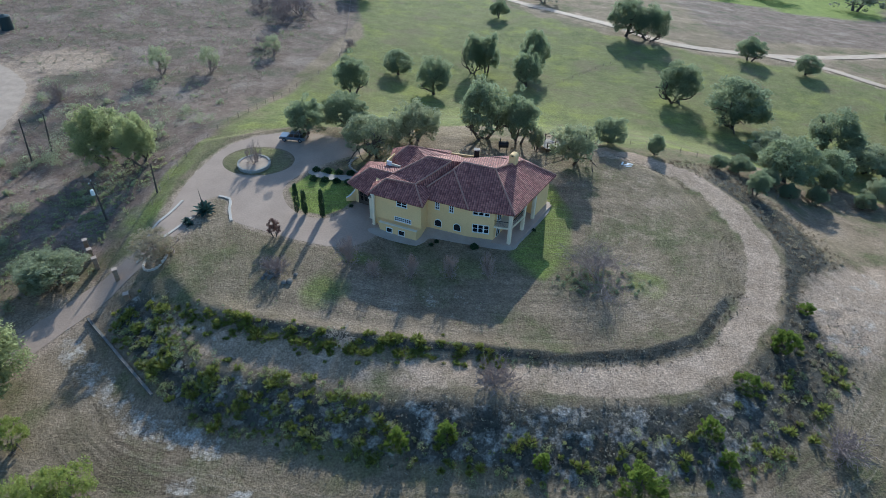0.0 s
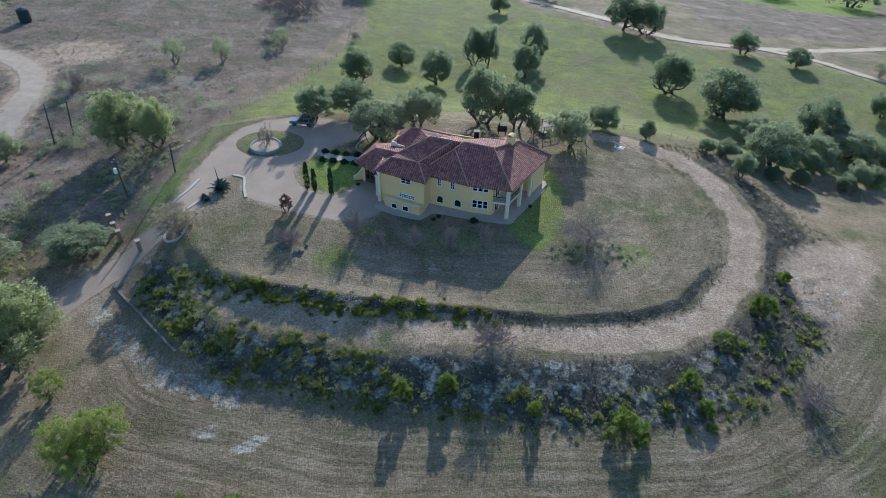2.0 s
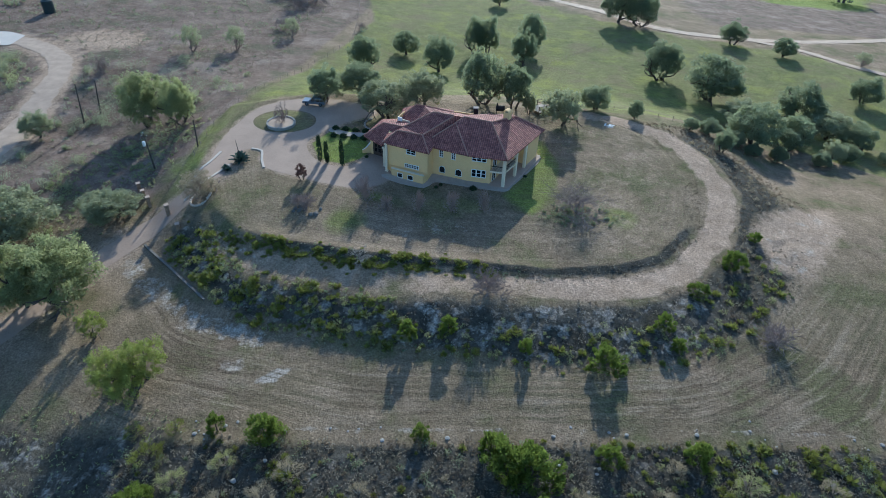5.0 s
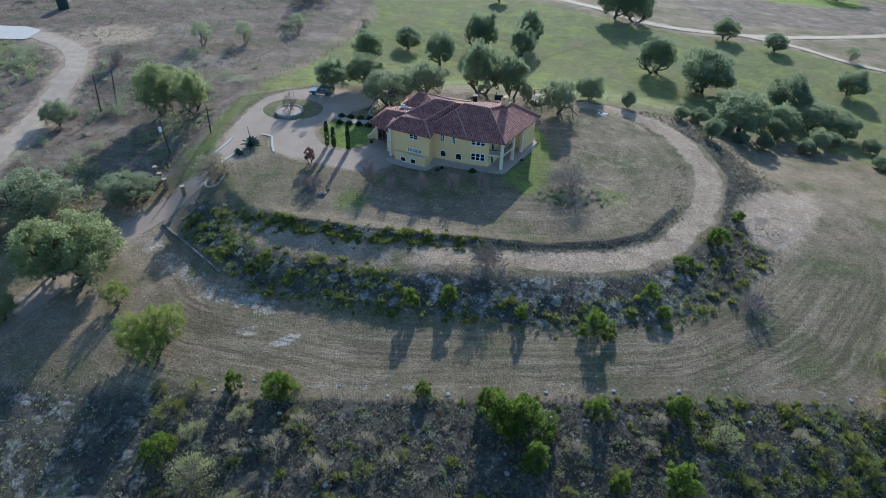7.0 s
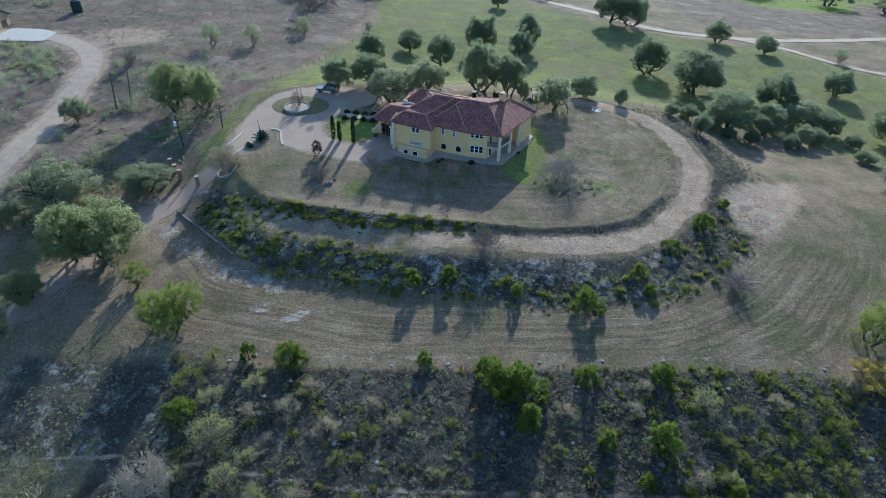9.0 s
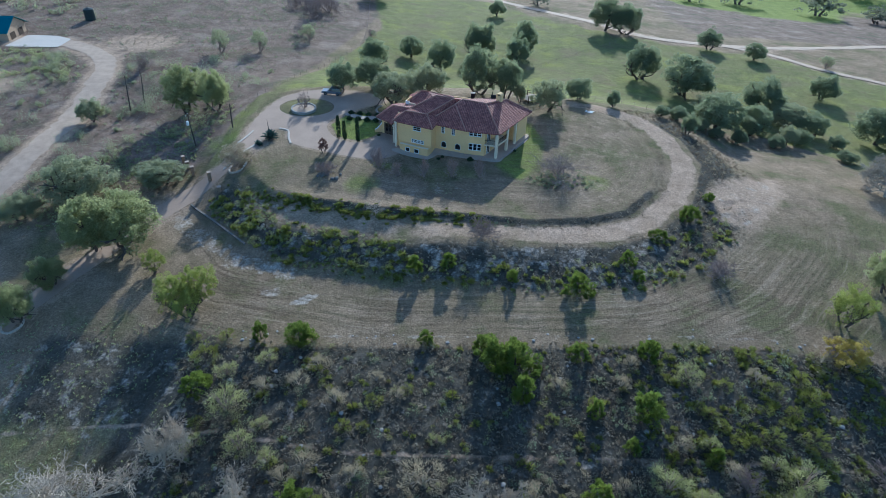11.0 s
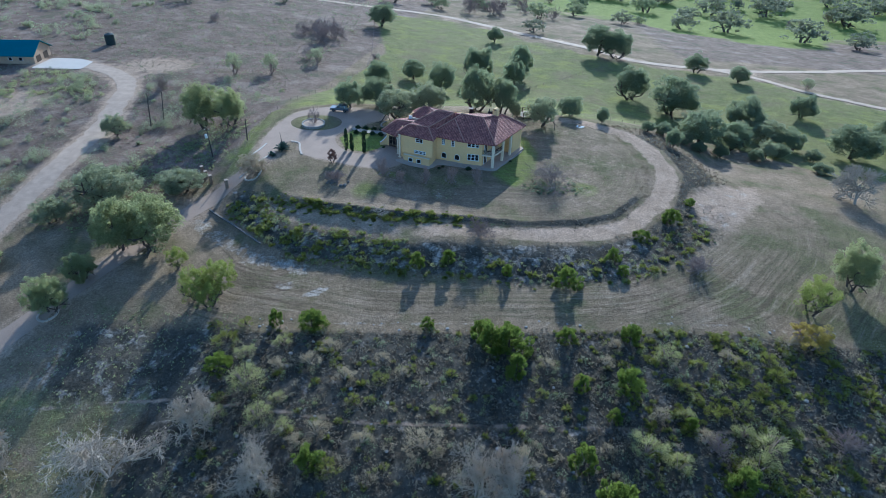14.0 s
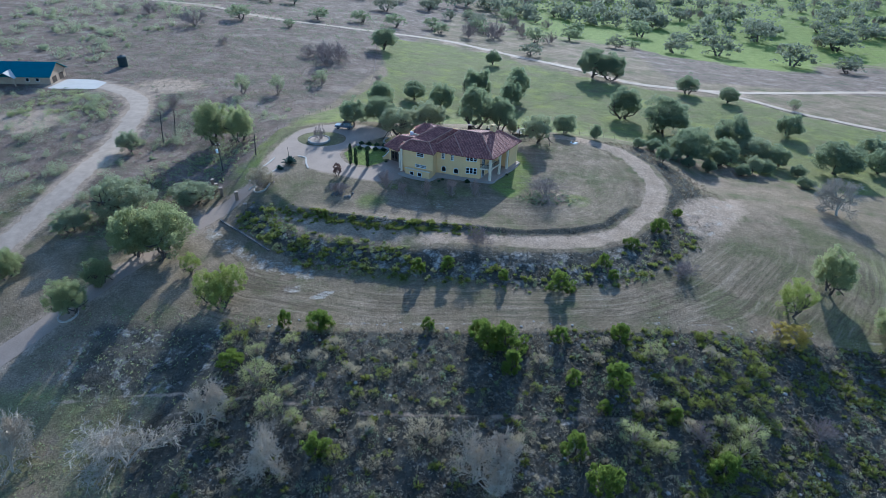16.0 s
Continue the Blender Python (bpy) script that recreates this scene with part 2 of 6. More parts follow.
def ground_surface():
    m, t, b = shade("ground_surface", 0.95)
    b.inputs["Specular IOR Level"].default_value = 0.1

    def mask(name, scale, amount=0.9, lo=0.35, hi=0.65):
        a = t.nodes.new("ShaderNodeAttribute")
        a.attribute_name = name
        n = calc(t, "MULTIPLY", calc(t, "SUBTRACT", noise_at(t, scale, 6, 0.65), 0.5), amount)
        return span(t, calc(t, "ADD", a.outputs["Fac"], n), lo, hi)

    big, mid, fine = noise_at(t, 0.035, 5), noise_at(t, 0.3, 6, 0.7), noise_at(t, 1.8, 6, 0.78)
    clod = noise_at(t, 4.2, 3, 0.6)
    dry = mixed(t, span(t, mid, 0.3, 0.7), (0.178, 0.128, 0.080), (0.305, 0.226, 0.149))
    patch = noise_at(t, 0.11, 5, 0.6)
    dry = mixed(t, span(t, big, 0.35, 0.65, 0, 0.6), dry, (0.205, 0.160, 0.085))
    dry = mixed(t, span(t, patch, 0.52, 0.66, 0, 0.6), dry, (0.36, 0.268, 0.18))
    dry = mixed(t, span(t, patch, 0.48, 0.36, 0, 0.75), dry, (0.125, 0.125, 0.05))
    grass = mixed(t, span(t, mid, 0.3, 0.7), (0.122, 0.132, 0.042), (0.24, 0.232, 0.084))
    grass = mixed(t, span(t, big, 0.4, 0.7, 0, 0.6), grass, (0.225, 0.205, 0.085))
    grass = mixed(t, span(t, patch, 0.52, 0.66, 0, 0.7), grass, (0.26, 0.265, 0.062))
    grass = mixed(t, span(t, patch, 0.46, 0.34, 0, 0.6), grass, (0.20, 0.155, 0.085))
    lush = mixed(t, span(t, mid, 0.3, 0.7), (0.15, 0.18, 0.032), (0.26, 0.295, 0.065))
    scrub = mixed(t, span(t, mid, 0.3, 0.7), (0.125, 0.085, 0.062), (0.27, 0.198, 0.150))
    scrub = mixed(t, span(t, patch, 0.47, 0.36, 0, 0.75), scrub, (0.115, 0.11, 0.062))
    scrub = mixed(t, span(t, patch, 0.54, 0.66, 0, 0.6), scrub, (0.33, 0.265, 0.205))
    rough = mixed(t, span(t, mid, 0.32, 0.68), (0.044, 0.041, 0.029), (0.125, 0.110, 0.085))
    dirt = mixed(t, span(t, mid, 0.3, 0.7), (0.33, 0.235, 0.155), (0.50, 0.365, 0.255))
    chalk = mixed(t, span(t, fine, 0.3, 0.7), (0.33, 0.28, 0.22), (0.50, 0.43, 0.35))
    c = mixed(t, mask("scrub", 0.08), dry, scrub)
    c = mixed(t, mask("green", 0.12, 0.8), c, grass)
    c = mixed(t, mask("lush", 0.10, 0.8), c, lush)
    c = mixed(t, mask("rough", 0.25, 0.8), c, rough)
    c = mixed(t, mask("track", 0.4, 0.9), c, dirt)
    c = mixed(t, mask("chalk", 0.45, 1.4, 0.42, 0.68), c, chalk)
    fa = t.nodes.new("ShaderNodeAttribute")
    fa.attribute_name = "flow"
    xy = t.nodes.new("ShaderNodeTexCoord")
    sp = t.nodes.new("ShaderNodeSeparateXYZ")
    wire(t, xy.outputs["Object"], sp.inputs[0])
    cv = t.nodes.new("ShaderNodeCombineXYZ")
    wire(t, calc(t, "MULTIPLY", fa.outputs["Fac"], 1.1), cv.inputs[0])
    wire(t, calc(t, "MULTIPLY", sp.outputs[0], 0.06), cv.inputs[1])
    wire(t, calc(t, "MULTIPLY", sp.outputs[1], 0.06), cv.inputs[2])
    lines = node(t, "ShaderNodeTexNoise", Scale=1.0, Detail=5.0, Roughness=0.7)
    wire(t, cv.outputs[0], lines.inputs["Vector"])
    mo = t.nodes.new("ShaderNodeAttribute")
    mo.attribute_name = "mown"
    wheel = calc(t, "MULTIPLY", span(t, lines.outputs["Fac"], 0.49, 0.58), calc(t, "MULTIPLY", mo.outputs["Fac"], 0.85))
    c = mixed(t, wheel, c, mixed(t, span(t, big, 0.4, 0.6), (0.135, 0.098, 0.062), (0.145, 0.125, 0.068)))
    pale = calc(t, "MULTIPLY", span(t, lines.outputs["Fac"], 0.45, 0.36), calc(t, "MULTIPLY", mo.outputs["Fac"], 0.75))
    c = mixed(t, pale, c, (0.32, 0.25, 0.168))
    grain = calc(t, "MULTIPLY", span(t, fine, 0.3, 0.7, 0.68, 1.32), span(t, clod, 0.34, 0.66, 0.70, 1.30))
    n = t.nodes.new("ShaderNodeVectorMath")
    n.operation = "SCALE"
    wire(t, c, n.inputs[0])
    wire(t, grain, n.inputs["Scale"])
    wire(t, n.outputs[0], b.inputs["Base Color"])
    bumped(t, b, calc(t, "ADD", calc(t, "ADD", fine, calc(t, "MULTIPLY", clod, 0.9)), calc(t, "MULTIPLY", mid, 1.5)), 0.8, 0.14)
    return m


GROUND = ground_surface()


# ---------------------------------------------------------------- mesh helpers
def mesh_of(name, verts, faces, mat, smooth=False):
    me = bpy.data.meshes.new(name)
    me.from_pydata([tuple(map(float, v)) for v in verts], [], [tuple(map(int, f)) for f in faces])
    for m in (mat if isinstance(mat, (list, tuple)) else (mat,)):
        me.materials.append(m)
    if smooth:
        me.polygons.foreach_set("use_smooth", [True] * len(me.polygons))
    me.update()
    return me


def leaf_mesh(name, corners, mat):
    """One mesh of loose leaves; corners: n x 3 or 4 x 3."""
    n, k = corners.shape[:2]
    me = bpy.data.meshes.new(name)
    me.vertices.add(n * k)
    me.vertices.foreach_set("co", corners.astype(np.float32).ravel())
    me.loops.add(n * k)
    me.loops.foreach_set("vertex_index", np.arange(n * k, dtype=np.int32))
    me.polygons.add(n)
    me.polygons.foreach_set("loop_start", np.arange(0, n * k, k, dtype=np.int32))
    me.materials.append(mat)
    me.update(calc_edges=True)
    return me


def under(name, me, parent, label="", at=None):
    ob = new(name, me)
    ob.parent = parent
    if at is not None:
        ob.matrix_basis = at
    return tagged(ob, label)


def part(name, bm, mat, parent, label="", smooth=False):
    me = bpy.data.meshes.new(name)
    bmesh.ops.recalc_face_normals(bm, faces=bm.faces)
    bm.to_mesh(me)
    bm.free()
    me.materials.append(mat)
    if smooth:
        me.polygons.foreach_set("use_smooth", [True] * len(me.polygons))
    return under(name, me, parent, label)


def empty(name, m, label, category, group="", kind=""):
    ob = new(name)
    ob.empty_display_size = 0.3
    ob.matrix_basis = m
    return tagged(ob, label, category, group, kind)


def box(bm, x0, x1, y0, y1, z0, z1, m=None, bevel=0.0):
    r = bmesh.ops.create_cube(bm, size=1)
    vs = r["verts"]
    bmesh.ops.transform(bm, verts=vs, matrix=Matrix.Translation(((x0 + x1) / 2, (y0 + y1) / 2, (z0 + z1) / 2)) @ Matrix.Diagonal((x1 - x0, y1 - y0, z1 - z0, 1)))
    if bevel:
        es = list({e for v in vs for e in v.link_edges})
        vs = list({v for f in bmesh.ops.bevel(bm, geom=es, offset=bevel, segments=1, affect="EDGES")["faces"] for v in f.verts} | {v for v in vs if v.is_valid})
    if m is not None:
        bmesh.ops.transform(bm, verts=vs, matrix=m)
    return vs


def tube(bm, pts, radii, sides=8, cap=True):
    """A tapered tube along points."""
    rings = []
    for i, p in enumerate(pts):
        a, b = Vector(pts[max(i - 1, 0)]), Vector(pts[min(i + 1, len(pts) - 1)])
        q = (b - a).to_track_quat("Z", "X")
        rings.append([bm.verts.new(Vector(p) + q @ Vector((math.cos(2 * math.pi * k / sides) * radii[i], math.sin(2 * math.pi * k / sides) * radii[i], 0))) for k in range(sides)])
    for r0, r1 in zip(rings, rings[1:]):
        for k in range(sides):
            bm.faces.new((r0[k], r0[(k + 1) % sides], r1[(k + 1) % sides], r1[k]))
    if cap:
        bm.faces.new(rings[0][::-1])
        bm.faces.new(rings[-1])


def lathe(bm, profile, sides=16, m=None):
    """A turned shape: rows of (radius, height)."""
    rings = [[bm.verts.new((r * math.cos(2 * math.pi * k / sides), r * math.sin(2 * math.pi * k / sides), z)) for k in range(sides)] for r, z in profile]
    for r0, r1 in zip(rings, rings[1:]):
        for k in range(sides):
            bm.faces.new((r0[k], r0[(k + 1) % sides], r1[(k + 1) % sides], r1[k]))
    bm.faces.new(rings[0][::-1])
    bm.faces.new(rings[-1])
    if m is not None:
        bmesh.ops.transform(bm, verts=[v for r in rings for v in r], matrix=m)


def gz(x, y):
    return float(ground(x, y))


def smooth_line(pts, step=1.5, closed=False):
    """Points along a rounded line through pts."""
    P = [Vector((*p, 0)) for p in pts]
    n, out = len(P), []
    for i in range(n if closed else n - 1):
        p0, p1, p2, p3 = (P[(i + k) % n] if closed else P[min(max(i + k, 0), n - 1)] for k in (-1, 0, 1, 2))
        k = max(2, int((p2 - p1).length / step))
        for j in range(k):
            s = j / k
            q = 0.5 * ((2 * p1) + (p2 - p0) * s + (2 * p0 - 5 * p1 + 4 * p2 - p3) * s * s + (3 * p1 - p0 - 3 * p2 + p3) * s ** 3)
            out.append((q.x, q.y))
    if not closed:
        out.append((P[-1].x, P[-1].y))
    return out


def sheet(name, f, x0, x1, y0, y1, step, lift, mat, label, category):
    """A sheet on the ground where f is above zero, with a clean outline."""
    xs, ys = np.arange(x0, x1 + step, step), np.arange(y0, y1 + step, step)
    X, Y = np.meshgrid(xs, ys, indexing="ij")
    V = f(X, Y)
    pts, index, faces = [], {}, []

    def at(key, x, y):
        if key not in index:
            index[key] = len(pts)
            pts.append((x, y))
        return index[key]

    for i in range(len(xs) - 1):
        for j in range(len(ys) - 1):
            c = [(i, j), (i + 1, j), (i + 1, j + 1), (i, j + 1)]
            if max(V[k] for k in c) <= 0:
                continue
            ring = []
            for a, b in zip(c, c[1:] + c[:1]):
                if V[a] > 0:
                    ring.append(at(a, xs[a[0]], ys[a[1]]))
                if (V[a] > 0) != (V[b] > 0):
                    s = V[a] / (V[a] - V[b])
                    ring.append(at((min(a, b), max(a, b)), xs[a[0]] + s * (xs[b[0]] - xs[a[0]]), ys[a[1]] + s * (ys[b[1]] - ys[a[1]])))
            if len(ring) > 2:
                faces.append(ring)
    P = np.array(pts)
    Z = ground(P[:, 0], P[:, 1]) + lift
    ob = new(name, mesh_of(name, np.column_stack([P, Z]), faces, mat, True))
    return tagged(ob, label, category, kind="structure")


# ---------------------------------------------------------------- ground and roads
ENTRY = smooth_line([(-40.5, 83), (-41.2, 77), (-44, 72), (-49.3, 66), (-53.8, 59), (-58, 50), (-64, 35.5), (-72, 21), (-85, 2)])
TRACK = smooth_line([(-35.5, 58), (-29, 54.6), (-20, 53), (-9, 50.6), (5, 50.3), (18, 49.9), (28.6, 51), (37, 56.5), (44, 65.5), (48, 77), (47, 88), (44, 96), (38, 102), (30, 105)])
FAR_TRACK = smooth_line([(-330, 330), (-156, 300), (-97, 278), (-60, 275), (-11, 270), (12, 256), (48, 225), (68, 203), (90, 196), (113, 196), (144, 208), (194, 230), (300, 260)], 4)
FAR_BRANCH = smooth_line([(98, 195), (112, 184), (123, 171), (136, 163), (150, 155), (200, 130), (300, 90)], 4)
LEFT_ROAD = smooth_line([(-100, 10), (-91, 40), (-89, 56), (-88, 71), (-88.6, 97), (-91.5, 115), (-95, 128), (-103, 138), (-116, 145), (-132, 146)], 2)
DRIVE = [(-14, 73.5), (-20, 74.2), (-25.3, 76), (-29, 77.4), (-32.8, 79.2), (-34, 82), (-34.8, 85), (-36.8, 85.6), (-39, 83.6), (-42.3, 79), (-43.2, 84), (-43, 90), (-41.6, 97),
         (-39.5, 102.3), (-35, 106.3), (-29, 108), (-22, 107), (-16.5, 104), (-15, 101.5), (-20.5, 97.5), (-24.5, 93.5), (-26.8, 88.6), (-25, 83.6),
         (-22, 81), (-18, 80.4), (-15.4, 83), (-13.5, 85.5), (-11, 84), (-9.4, 78.5)]
ISLAND = [(-33 + 6.3 * math.cos(a), 97.2 + 5.0 * math.sin(a)) for a in np.linspace(0, 2 * math.pi, 28)[:-1]]
DRIVE_S = smooth_line(DRIVE, 1.5, True)
FIELD = [(-44, 108), (-38, 135), (-31, 162), (-26, 190), (-40, 262), (5, 252), (60, 200), (120, 178), (170, 140), (160, 95), (95, 92), (72, 112), (48, 112), (36, 108), (24, 112), (14, 120), (2, 118), (-8, 112), (-24, 112)]
LAWN = [(9, 72.5), (14, 66), (19, 72), (21, 84), (19, 93), (15, 95), (16, 86)]
CYPRESS_BED = [(-24, 83.6), (-26, 88.4), (-23.6, 93), (-20, 96), (-15.5, 90), (-14, 87), (-16, 83.2), (-18.6, 81.2), (-22, 81.8)]
VERGE = [(-45.5, 66), (-44, 78), (-44.5, 90), (-43, 98), (-40.5, 104), (-36, 108), (-38, 113), (-46, 106), (-49, 94), (-48.5, 80), (-50, 70)]
PATCH = [(50, 64), (53, 70.5), (59.5, 74), (68, 76), (66, 68), (60, 61), (54, 54.5), (49.5, 58)]
TRAIL = smooth_line([(-24.1, 10.1), (-12.2, 8.6), (2.6, 8.1), (18.7, 7.9), (34.7, 8.0), (59.3, 8.6)])
TRAIL_LOW = smooth_line([(-61.9, 12.2), (-52.9, 12.3), (-40.6, 12.6), (-27.8, 11.1)])
WHITE_SPOT = [(-23.6, 34.6), (-21.4, 37), (-19.2, 36.8), (-21, 34.6)]


def spread(lo, hi, fine_lo, fine_hi, step, grow=1.09):
    mid = list(np.arange(fine_lo, fine_hi + step, step))
    up, down, s = [mid[-1]], [mid[0]], step
    while up[-1] < hi:
        s *= grow
        up.append(up[-1] + s)
    s = step
    while down[-1] > lo:
        s *= grow
        down.append(down[-1] - s)
    return np.array(down[:0:-1] + mid + up[1:])


def wander(X, Y, size, seed):
    """Cheap smooth unevenness from a few crossed waves."""
    r, out = np.random.RandomState(seed), 0.0
    for k in range(9):
        a, f, p = r.uniform(0, math.pi * 2), (0.7 + 0.25 * k) / size, r.uniform(0, 6.28)
        out = out + np.sin((X * math.cos(a) + Y * math.sin(a)) * f * 6.28 + p + 1.3 * np.sin((X * math.sin(a) - Y * math.cos(a)) * f * 2.1 + p))
    return out / 9


def build_ground():
    xs, ys = spread(-2600, 2600, -72, 78, 0.75), spread(-500, 3600, -12, 118, 0.75)
    X, Y = np.meshgrid(xs, ys, indexing="ij")
    near = ease(1 - np.hypot(X, Y - 60) / 260)
    crest = inside(CREST, X, Y)
    upper = inside(UPPER, X, Y)
    on_face = ease((crest + foot(X)) / 2.5) * ease(-crest / 2) * ease((75 - Y) / 15) * ease(flank(X, Y) / 1.5)
    drive = inside(DRIVE, X, Y)
    entry = along(ENTRY, X, Y)
    calm = ease(np.maximum(-drive, 0) / 2) * ease((entry - 3) / 2) * ease((np.hypot((X - 3), (Y - 83)) - 16) / 3)
    Z = ground(X, Y)
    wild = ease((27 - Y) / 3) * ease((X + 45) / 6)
    Z = Z + near * calm * (0.10 * wander(X, Y, 9, 1) + 0.08 * wander(X, Y, 3.2, 2) + (0.42 * wander(X, Y, 3.7, 3) + 0.38 * wander(X, Y, 1.9, 4)) * np.maximum(on_face, 0.9 * wild))
    bank = np.exp(-((upper - 0.3) / 0.9) ** 2) * ease((62 - Y) / 6 + ease((X - 20) / 8))
    Z = Z + bank * (0.22 * wander(X, Y, 2.6, 5) + 0.22 * wander(X, Y, 1.5, 6)) * calm
    verts = np.column_stack([X.ravel(), Y.ravel(), Z.ravel()])
    nx, ny = X.shape
    I = np.arange(nx * ny).reshape(nx, ny)
    faces = np.stack([I[:-1, :-1], I[1:, :-1], I[1:, 1:], I[:-1, 1:]], -1).reshape(-1, 4)
    me = bpy.data.meshes.new("ground")
    me.vertices.add(len(verts))
    me.vertices.foreach_set("co", verts.astype(np.float32).ravel())
    me.loops.add(len(faces) * 4)
    me.loops.foreach_set("vertex_index", faces.astype(np.int32).ravel())
    me.polygons.add(len(faces))
    me.polygons.foreach_set("loop_start", np.arange(0, len(faces) * 4, 4, dtype=np.int32))
    me.polygons.foreach_set("use_smooth", np.ones(len(faces), bool))
    me.update(calc_edges=True)
    me.materials.append(GROUND)
    far = ease((Y - 290) / 40)
    masks = {
        "green": np.maximum.reduce([0.85 * ease(inside(FIELD, X, Y) / 5 + 0.5), 0.95 * ease(inside(LAWN, X, Y) / 3 + 0.4), 0.8 * ease(inside(CYPRESS_BED, X, Y) / 1.5 + 0.5),
                                    0.5 * ease(inside(ISLAND, X, Y) / 1.5 + 0.5), 0.62 * ease(inside(VERGE, X, Y) / 2 + 0.5), 0.8 * ease(1 - np.hypot(X + 16, Y - 64) / 7), 0.7 * ease(1 - np.hypot((X + 12) / 7, (Y - 71) / 4)), 0.26 * ease((-X - 46) / 8) * ease((Y - 60) / 15),
                                    # yard green at (1, 69.5), also darkening the house's shadow by colour
                                    0.85 * ease(1 - np.hypot(X - 29, Y - 67.5) / 6), 0.5 * ease(1.4 - 1.4 * np.hypot((X - 1) / 14, (Y - 69.5) / 5)), 0.45 * ease((X - 45) / 25) * ease((75 - Y) / 20), 0.43 * ease((-X - 34) / 10) * ease((22 - Y) / 10)]),
        "lush": np.maximum.reduce([0.95 * ease(inside([(77, 424), (84, 350), (112, 290), (150, 276), (190, 280), (222, 360), (162, 458)], X, Y) / 14 + 0.5), 0.7 * far * ease((X + 40) / 120), 0.6 * ease(inside(LAWN, X, Y) / 3 + 0.3), 0.42 * ease(1 - np.hypot(X - 60, Y - 133) / 26), 0.5 * ease(1 - np.hypot(X + 50, Y - 82) / 12), 0.8 * ease(inside(CYPRESS_BED, X, Y) / 1.5 + 0.5)]),
        "scrub": np.maximum(ease((-X - 44 + 0.17 * (Y - 95)) / 6) * ease((Y - 66) / 15) * 0.95, 0.8 * ease((X - 75) / 30) * ease((Y - 205 - 0.10 * (X - 80)) / 6) * (1 - far)),
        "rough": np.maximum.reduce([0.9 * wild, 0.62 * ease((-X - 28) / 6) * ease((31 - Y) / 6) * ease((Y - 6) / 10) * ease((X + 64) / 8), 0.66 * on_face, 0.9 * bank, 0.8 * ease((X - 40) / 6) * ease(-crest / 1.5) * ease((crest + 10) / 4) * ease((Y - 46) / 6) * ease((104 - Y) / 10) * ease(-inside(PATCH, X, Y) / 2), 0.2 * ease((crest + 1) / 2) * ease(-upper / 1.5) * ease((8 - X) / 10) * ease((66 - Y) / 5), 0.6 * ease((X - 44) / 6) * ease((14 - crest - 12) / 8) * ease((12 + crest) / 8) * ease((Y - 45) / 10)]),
        "track": np.maximum.reduce([(0.62 + 0.28 * ease((X - 2) / 20)) * (0.82 + 0.4 * wander(X, Y, 15, 48)) * ease((3.2 - along(TRACK, X, Y) + 0.9 * wander(X, Y, 8, 49)) / 1.6), 0.25 * ease((9 - along(TRACK, X, Y)) / 6) * ease((upper + 6) / 3), 0.36 * ease(upper / 3) * ease((X - 12) / 14) * ease(-inside(LAWN, X, Y) / 3), 0.5 * ease((5.5 - entry) / 2.5), 0.78 * ease(inside(PATCH, X, Y) / 7 + 0.6),
                                    0.7 * ease((0.75 - along(TRAIL, X, Y) + 0.3 * wander(X, Y, 6, 46)) / 0.75), 0.75 * ease((0.7 - along(TRAIL_LOW, X, Y) + 0.3 * wander(X, Y, 6, 47)) / 0.7), 0.8 * ease((7 - along(LEFT_ROAD, X, Y)) / 4.5), 0.7 * ease(1.4 - 1.2 * np.hypot((X + 93) / 17, (Y - 148) / 13)), 0.6 * ease((2.2 + drive) / 2.2) * (drive < 0.5), 0.7 * ease((5 - along(FAR_TRACK, X, Y)) / 3), 0.7 * ease((5 - along(FAR_BRANCH, X, Y)) / 3),
                                    0.8 * ease(1.5 - 1.5 * np.hypot((X + 122) / 20, (Y - 112) / 15)), 0.5 * ease(1 - np.hypot((X + 100) / 24, (Y - 140) / 16))]),
        "chalk": np.maximum.reduce([0.42 * on_face * ease((46 - X) / 10), 0.36 * ease(inside(PATCH, X, Y) / 4 + 0.5), 0.95 * ease(inside(WHITE_SPOT, X, Y) / 1 + 0.6), 0.52 * ease(1.2 - np.hypot((X + 27) / 5, (Y - 37.5) / 2.4)),
                                    0.33 * ease(1.3 - np.hypot((X + 1) / 13, (Y - 62) / 5)), 0.45 * ease(1 - np.abs(Y - 27.6) / 1.2) * ease((X + 30) / 8), 0.30 * wild, 0.36 * ease((-X - 28) / 6) * ease((31 - Y) / 6) * ease((Y - 4) / 10) * ease((X + 66) / 8), 0.50 * ease(1.3 - along([(-51, 59), (-44, 52.5), (-36, 45.5), (-25, 42)], X, Y) / 2.8), 0.42 * ease(1.2 - along([(-36, 59), (-26, 55)], X, Y) / 2.4)]),
    }
    masks["mown"] = np.maximum(0.9 * ease((Y - 27) / 2) * ease((-crest - 9) / 3) * ease((62 - Y) / 20) * ease((X + 50) / 10), 0.38 * ease(upper / 3) * ease(-drive / 3))
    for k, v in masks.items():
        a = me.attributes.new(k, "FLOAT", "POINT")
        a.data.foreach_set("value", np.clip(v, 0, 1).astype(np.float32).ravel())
    a = me.attributes.new("flow", "FLOAT", "POINT")
    a.data.foreach_set("value", (crest + 0.35 * wander(X, Y, 14, 8)).astype(np.float32).ravel())
    return tagged(new("ground", me), "dry winter hill land with grass, chalky banks and scrub", "ground", kind="structure")


